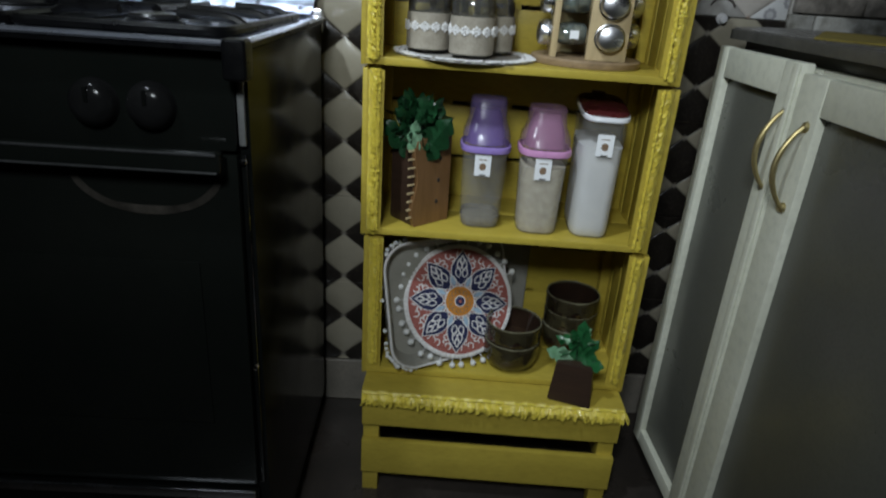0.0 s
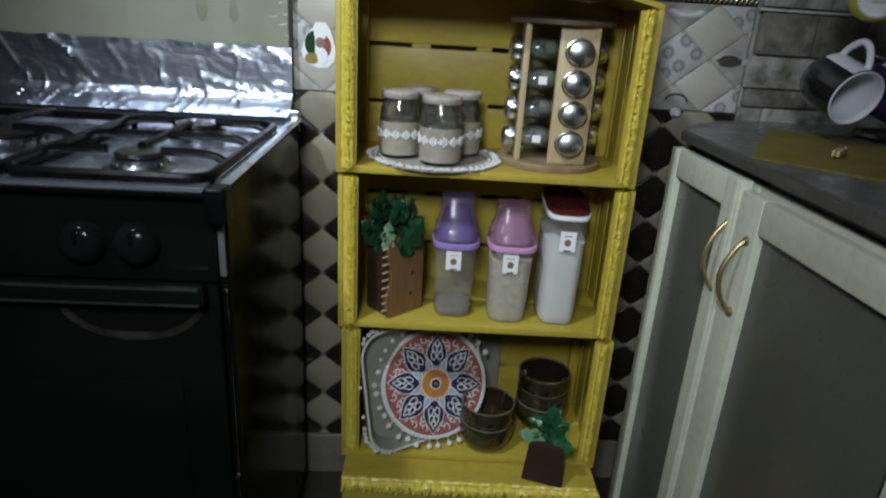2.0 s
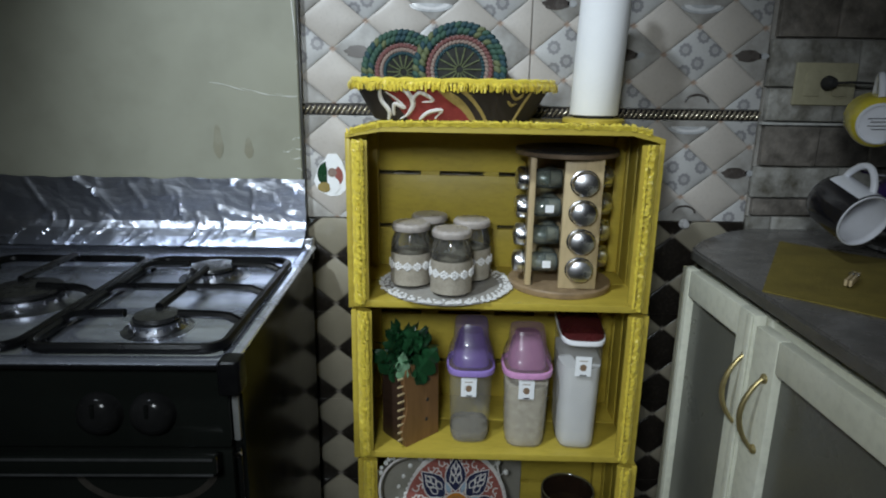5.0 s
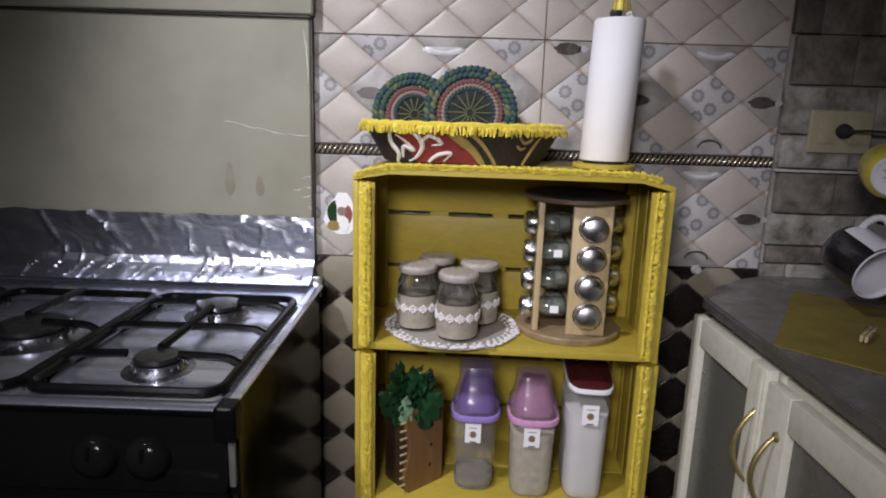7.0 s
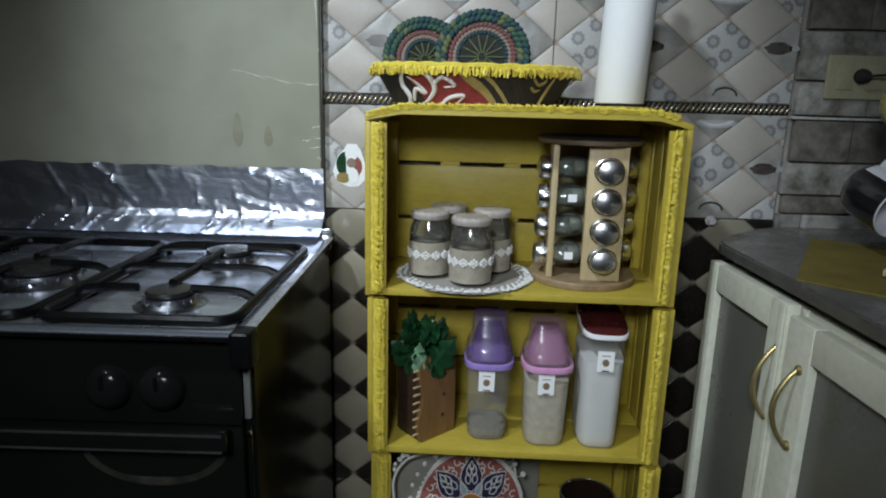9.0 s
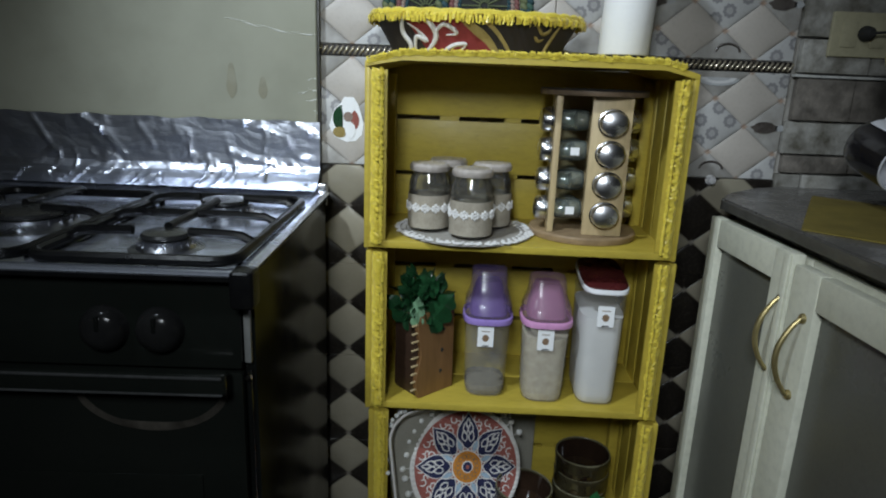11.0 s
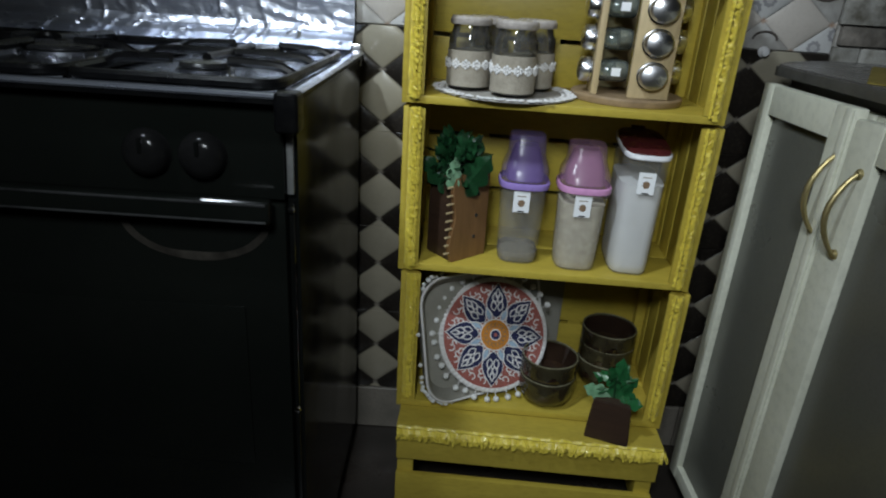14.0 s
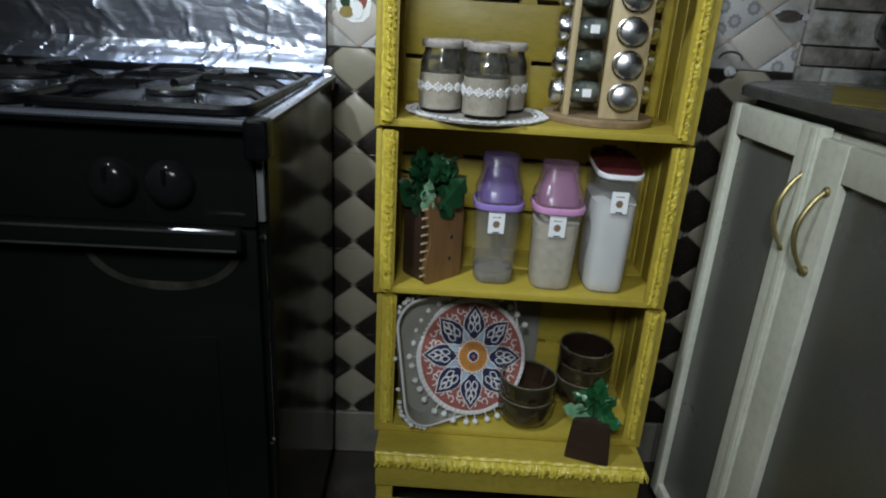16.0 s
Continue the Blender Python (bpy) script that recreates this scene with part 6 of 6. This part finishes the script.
TREE = Vector((0.735, 0.075, WT + 0.005))
tree = thing("mug_tree", "black metal mug tree standing on the cloth", "mug tree", TREE)
part("base", lathe([(0, 0), (0.075, 0), (0.078, 0.003), (0.075, 0.008), (0.012, 0.013), (0, 0.013)], 40), BLACK_CERAMIC, tree)
part("post", lathe([(0, 0.0132), (0.006, 0.0132), (0.006, 0.325), (0.010, 0.330), (0.009, 0.342), (0, 0.347)], 16), BLACK_CERAMIC, tree)
for tip in ((0.565, 0.014, 1.056), (0.672, 0.034, 1.050), (0.585, 0.012, 1.168), (0.585, -0.100, 1.152), (0.80, 0.02, 1.05), (0.80, 0.13, 1.16)):
    d = Vector(tip) - TREE
    foot = Vector((0.004 * d.x, 0.004 * d.y, d.z - 0.030))
    part("hook", tube([foot, foot.lerp(Vector((d.x, d.y, d.z - 0.018)), 0.5), Vector((d.x * 0.93, d.y * 0.93, d.z - 0.012)), Vector((d.x, d.y, d.z))], 0.0026, 8), CHROME, tree, "bright wire hook")


def mug(base, mouth, r, ln, handle_dir, outer, label, band=None):
    """A mug lying along the line from its base to its mouth, hung by its handle."""
    base, mouth = Vector(base), Vector(mouth)
    ax = (mouth - base).normalized()
    hd = Vector(handle_dir)
    hd = (hd - ax * hd.dot(ax)).normalized()
    m = Matrix.Translation(base) @ Matrix((hd, ax.cross(hd), ax)).transposed().to_4x4()
    g = thing("mug", label, "mug", group="mugs on the tree")
    g.matrix_world = m
    part("body", lathe([(0, 0.001), (r * 0.72, 0.001), (r * 0.80, 0.0), (r * 0.9, 0.004), (r, 0.018), (r * 1.01, ln * 0.6), (r, ln - 0.002)], 40), outer, g)
    part("inside", lathe([(r, ln - 0.002), (r * 0.99, ln), (r * 0.95, ln), (r * 0.93, ln - 0.004), (r * 0.92, 0.02), (r * 0.8, 0.007), (0, 0.006)], 40), CERAMIC, g, "white glazed inside")
    part("foot_ring", lathe([(r * 0.80, 0.0), (r * 0.76, -0.0025), (r * 0.70, -0.0025), (r * 0.68, 0.0008), (0, 0.0009)], 36), CERAMIC, g, "white base of the mug")
    ring = [(r * 0.97 + 0.030 * math.sin(math.pi * i / 14) ** 0.7, 0, ln * 0.16 + ln * 0.68 * i / 14) for i in range(15)]
    part("handle", tube(ring, 0.0052, 10), CERAMIC, g, "white curved handle")
    if band is not None:
        bm = bmesh.new()
        gr = [[bm.verts.new(((r * 1.012 + 0.0006) * math.cos(radians(a)), (r * 1.012 + 0.0006) * math.sin(radians(a)), z)) for z in (0.016, ln * 0.4, ln * 0.75, ln - 0.004)] for a in range(-40, 41, 5)]
        for a, b in zip(gr, gr[1:]):
            for j in range(3):
                bm.faces.new((a[j], b[j], b[j + 1], a[j + 1]))
        part("white_side", bm, band, g, "white half of the mug")
    return g


mug((0.542, 0.041, 1.001), (0.553, -0.042, 0.975), 0.043, 0.088, (0.15, -0.1, 1), BLACK_CERAMIC, "black and white mug hanging sideways by its handle", CERAMIC)
pm2 = mug((0.640, 0.066, 0.994), (0.681, -0.006, 0.968), 0.043, 0.088, (0.15, -0.1, 1), PURPLE_CERAMIC, "deep purple and white mug hanging beside the black one", CERAMIC)
crescent = [(x, y) for x, y in arc(0, 0, 0.011, 0.011, 60, 300, 12)] + [(x, y) for x, y in arc(0.004, 0, 0.0085, 0.0085, 290, 70, 12)]
part("printed_crescent", prism(crescent, 0.0006, pose(0, 0, 0.05, 0, 0, -100) @ pose(0.0436, 0, 0, 90, 0, 90)), SKY, pm2, "pale printed crescent")
ym = mug((0.556, -0.030, 1.121), (0.588, 0.038, 1.129), 0.0385, 0.076, (-0.05, 0.0, 1), YELLOW_CERAMIC, "round yellow mug with a white base hanging on the tree")
for k, (w, o) in enumerate(((0.016, 0.008), (0.012, 0.003), (0.015, -0.003), (0.010, -0.008))):
    part("base_print", prism([(-0.0006 + o, -w), (0.0006 + o, -w), (0.0006 + o, w), (-0.0006 + o, w)], 0.0003, pose(0, 0, -0.0002, 180, 0, 0)), BLACK_INK, ym, "small grey print on the base")
mug((0.556, -0.088, 1.124), (0.580, -0.155, 1.098), 0.038, 0.080, (0.1, 0.2, 1), CERAMIC, "plain white mug hanging on the tree")
peg = thing("clothes_peg", "small pale wooden clothes peg lying on the mustard cloth", "peg", (0.498, -0.117, WT + 0.0062), (0, 0, 46))
part("jaw", boxed(-0.030, 0.030, -0.005, -0.0008, 0, 0.009, bev=0.0012), PINE, peg)
part("jaw", boxed(-0.030, 0.030, 0.0008, 0.005, 0, 0.009, bev=0.0012), PINE, peg)
part("spring", tube([(0.006 + 0.003 * math.cos(t), 0.006 * math.sin(t * 0.5), 0.0105 + 0.002 * math.sin(t)) for t in [i * 0.6 for i in range(20)]], 0.0007, 5), STEEL, peg)
# ---- tiles of the north wall ----
TW, TH = 0.450, 0.200


def tile_mesh(w, h, t, bev):
    bm = boxed(0, w, 0, t, 0, h, bev=0.0)
    bmesh.ops.bevel(bm, geom=[e for e in bm.edges if all(v.co.y < 1e-6 for v in e.verts)], offset=bev, segments=1, affect="EDGES")
    me = bpy.data.meshes.new("tile")
    bm.to_mesh(me)
    bm.free()
    return me


def tile_rows(rows, mat, x_from, x_to):
    me = {}
    for z in rows:
        x = 0.074 - 5 * TW
        while x < x_to - 1e-6:
            a, b = max(x, x_from), min(x + TW, x_to)
            if b - a > 0.02:
                key = round(b - a, 4)
                if key not in me:
                    me[key] = tile_mesh(key - 0.0018, TH - 0.0018, 0.0075, 0.0012)
                    me[key].materials.append(mat)
                shared("wall_tile", me[key], wall_north, pose(a + 0.0009, WALL_Y, z + 0.0009))
            x += TW


tile_rows((0.112, 0.310, 0.509, 0.707), TILE_DARK, X0 + 0.002, X1 - 0.002)
tile_rows((1.127,), TILE_PRINT, X0 + 0.002, 0.522)
tile_rows((0.907,), TILE_PRINT_LOW, X0 + 0.002, 0.522)
tile_rows((1.327, 1.527, 1.727), TILE_LIGHT, X0 + 0.002, 0.522)
tile_rows((1.127 + 0.8, 1.127 + 1.0), TILE_LIGHT, X0 + 0.002, 0.522)
me = tile_mesh(0.298, 0.108, 0.009, 0.002)
me.materials.append(PLINTH)
for i in range(7):
    shared("plinth_tile", me, wall_north, pose(X0 + 0.01 + 0.3 * i, WALL_Y - 0.0015, 0.001))

# twisted bead border between the tile rows
bm = bmesh.new()
x = X0 + 0.003
box(bm, X0 + 0.003, 0.522, WALL_Y + 0.001, WALL_Y + 0.0065, 1.1075, 1.1262, 0.001, 1)
part("border_back", bm, BLACK_TRIM, wall_north, "dark ground of the border strip")
bead = bmesh.new()
tube([(-0.004, -0.002, 0.0025), (-0.001, -0.0045, 0.007), (0.003, -0.0045, 0.0115), (0.006, -0.002, 0.016)], 0.0024, 6, bead)
bme = bpy.data.meshes.new("border_bead")
bead.to_mesh(bme)
bead.free()
bme.materials.append(BEAD)
bme.polygons.foreach_set("use_smooth", [True] * len(bme.polygons))
x = -0.62
while x < 0.518:
    shared("border_bead", bme, wall_north, pose(x, WALL_Y + 0.001, 1.1078))
    x += 0.0098

# split stone panel beside the tiles
LEDGE = surf("white_joint_ledge", (0.6, 0.6, 0.58), (0.45, 0.45, 0.43), 30, 0.4)
rnd = random.Random(21)
courses = [(0.868, 0.921, 1), (0.924, 0.957, 0), (0.960, 1.020, 1), (1.023, 1.098, 0), (1.101, 1.106, 2), (1.109, 1.168, 1), (1.172, 1.258, 1), (1.262, 1.348, 0), (1.352, 1.44, 0), (1.443, 1.53, 1), (1.533, 1.62, 0), (1.623, 1.71, 0), (1.713, 1.80, 1)]
for k, (za, zb, pale) in enumerate(courses):
    x = 0.524 + (0.0, 0.006, 0.0, 0.008)[k % 4]
    first = True
    while x < X1 - 0.02:
        w = rnd.uniform(0.10, 0.21) if not first else (0.05, 0.13, 0.17, 0.11)[k % 4]
        first = False
        b = min(x + w, X1 - 0.003)
        if b - x < 0.03:
            break
        bm = boxed(x, b - 0.0025, WALL_Y - 0.005 - rnd.uniform(0, 0.007), WALL_Y + 0.0058, za, zb, bev=0.0028 if pale < 2 else 0.001, seg=2)
        for v in bm.verts:
            if v.co.y < WALL_Y:
                v.co += Vector((0, noise.noise(v.co * 60) * 0.003, noise.noise(v.co * 35 + Vector((5, 0, 0))) * 0.0022))
        part("stone", bm, LEDGE if pale == 2 else STONE_PALE if pale or rnd.random() < 0.15 else STONE, wall_north)
        x = b
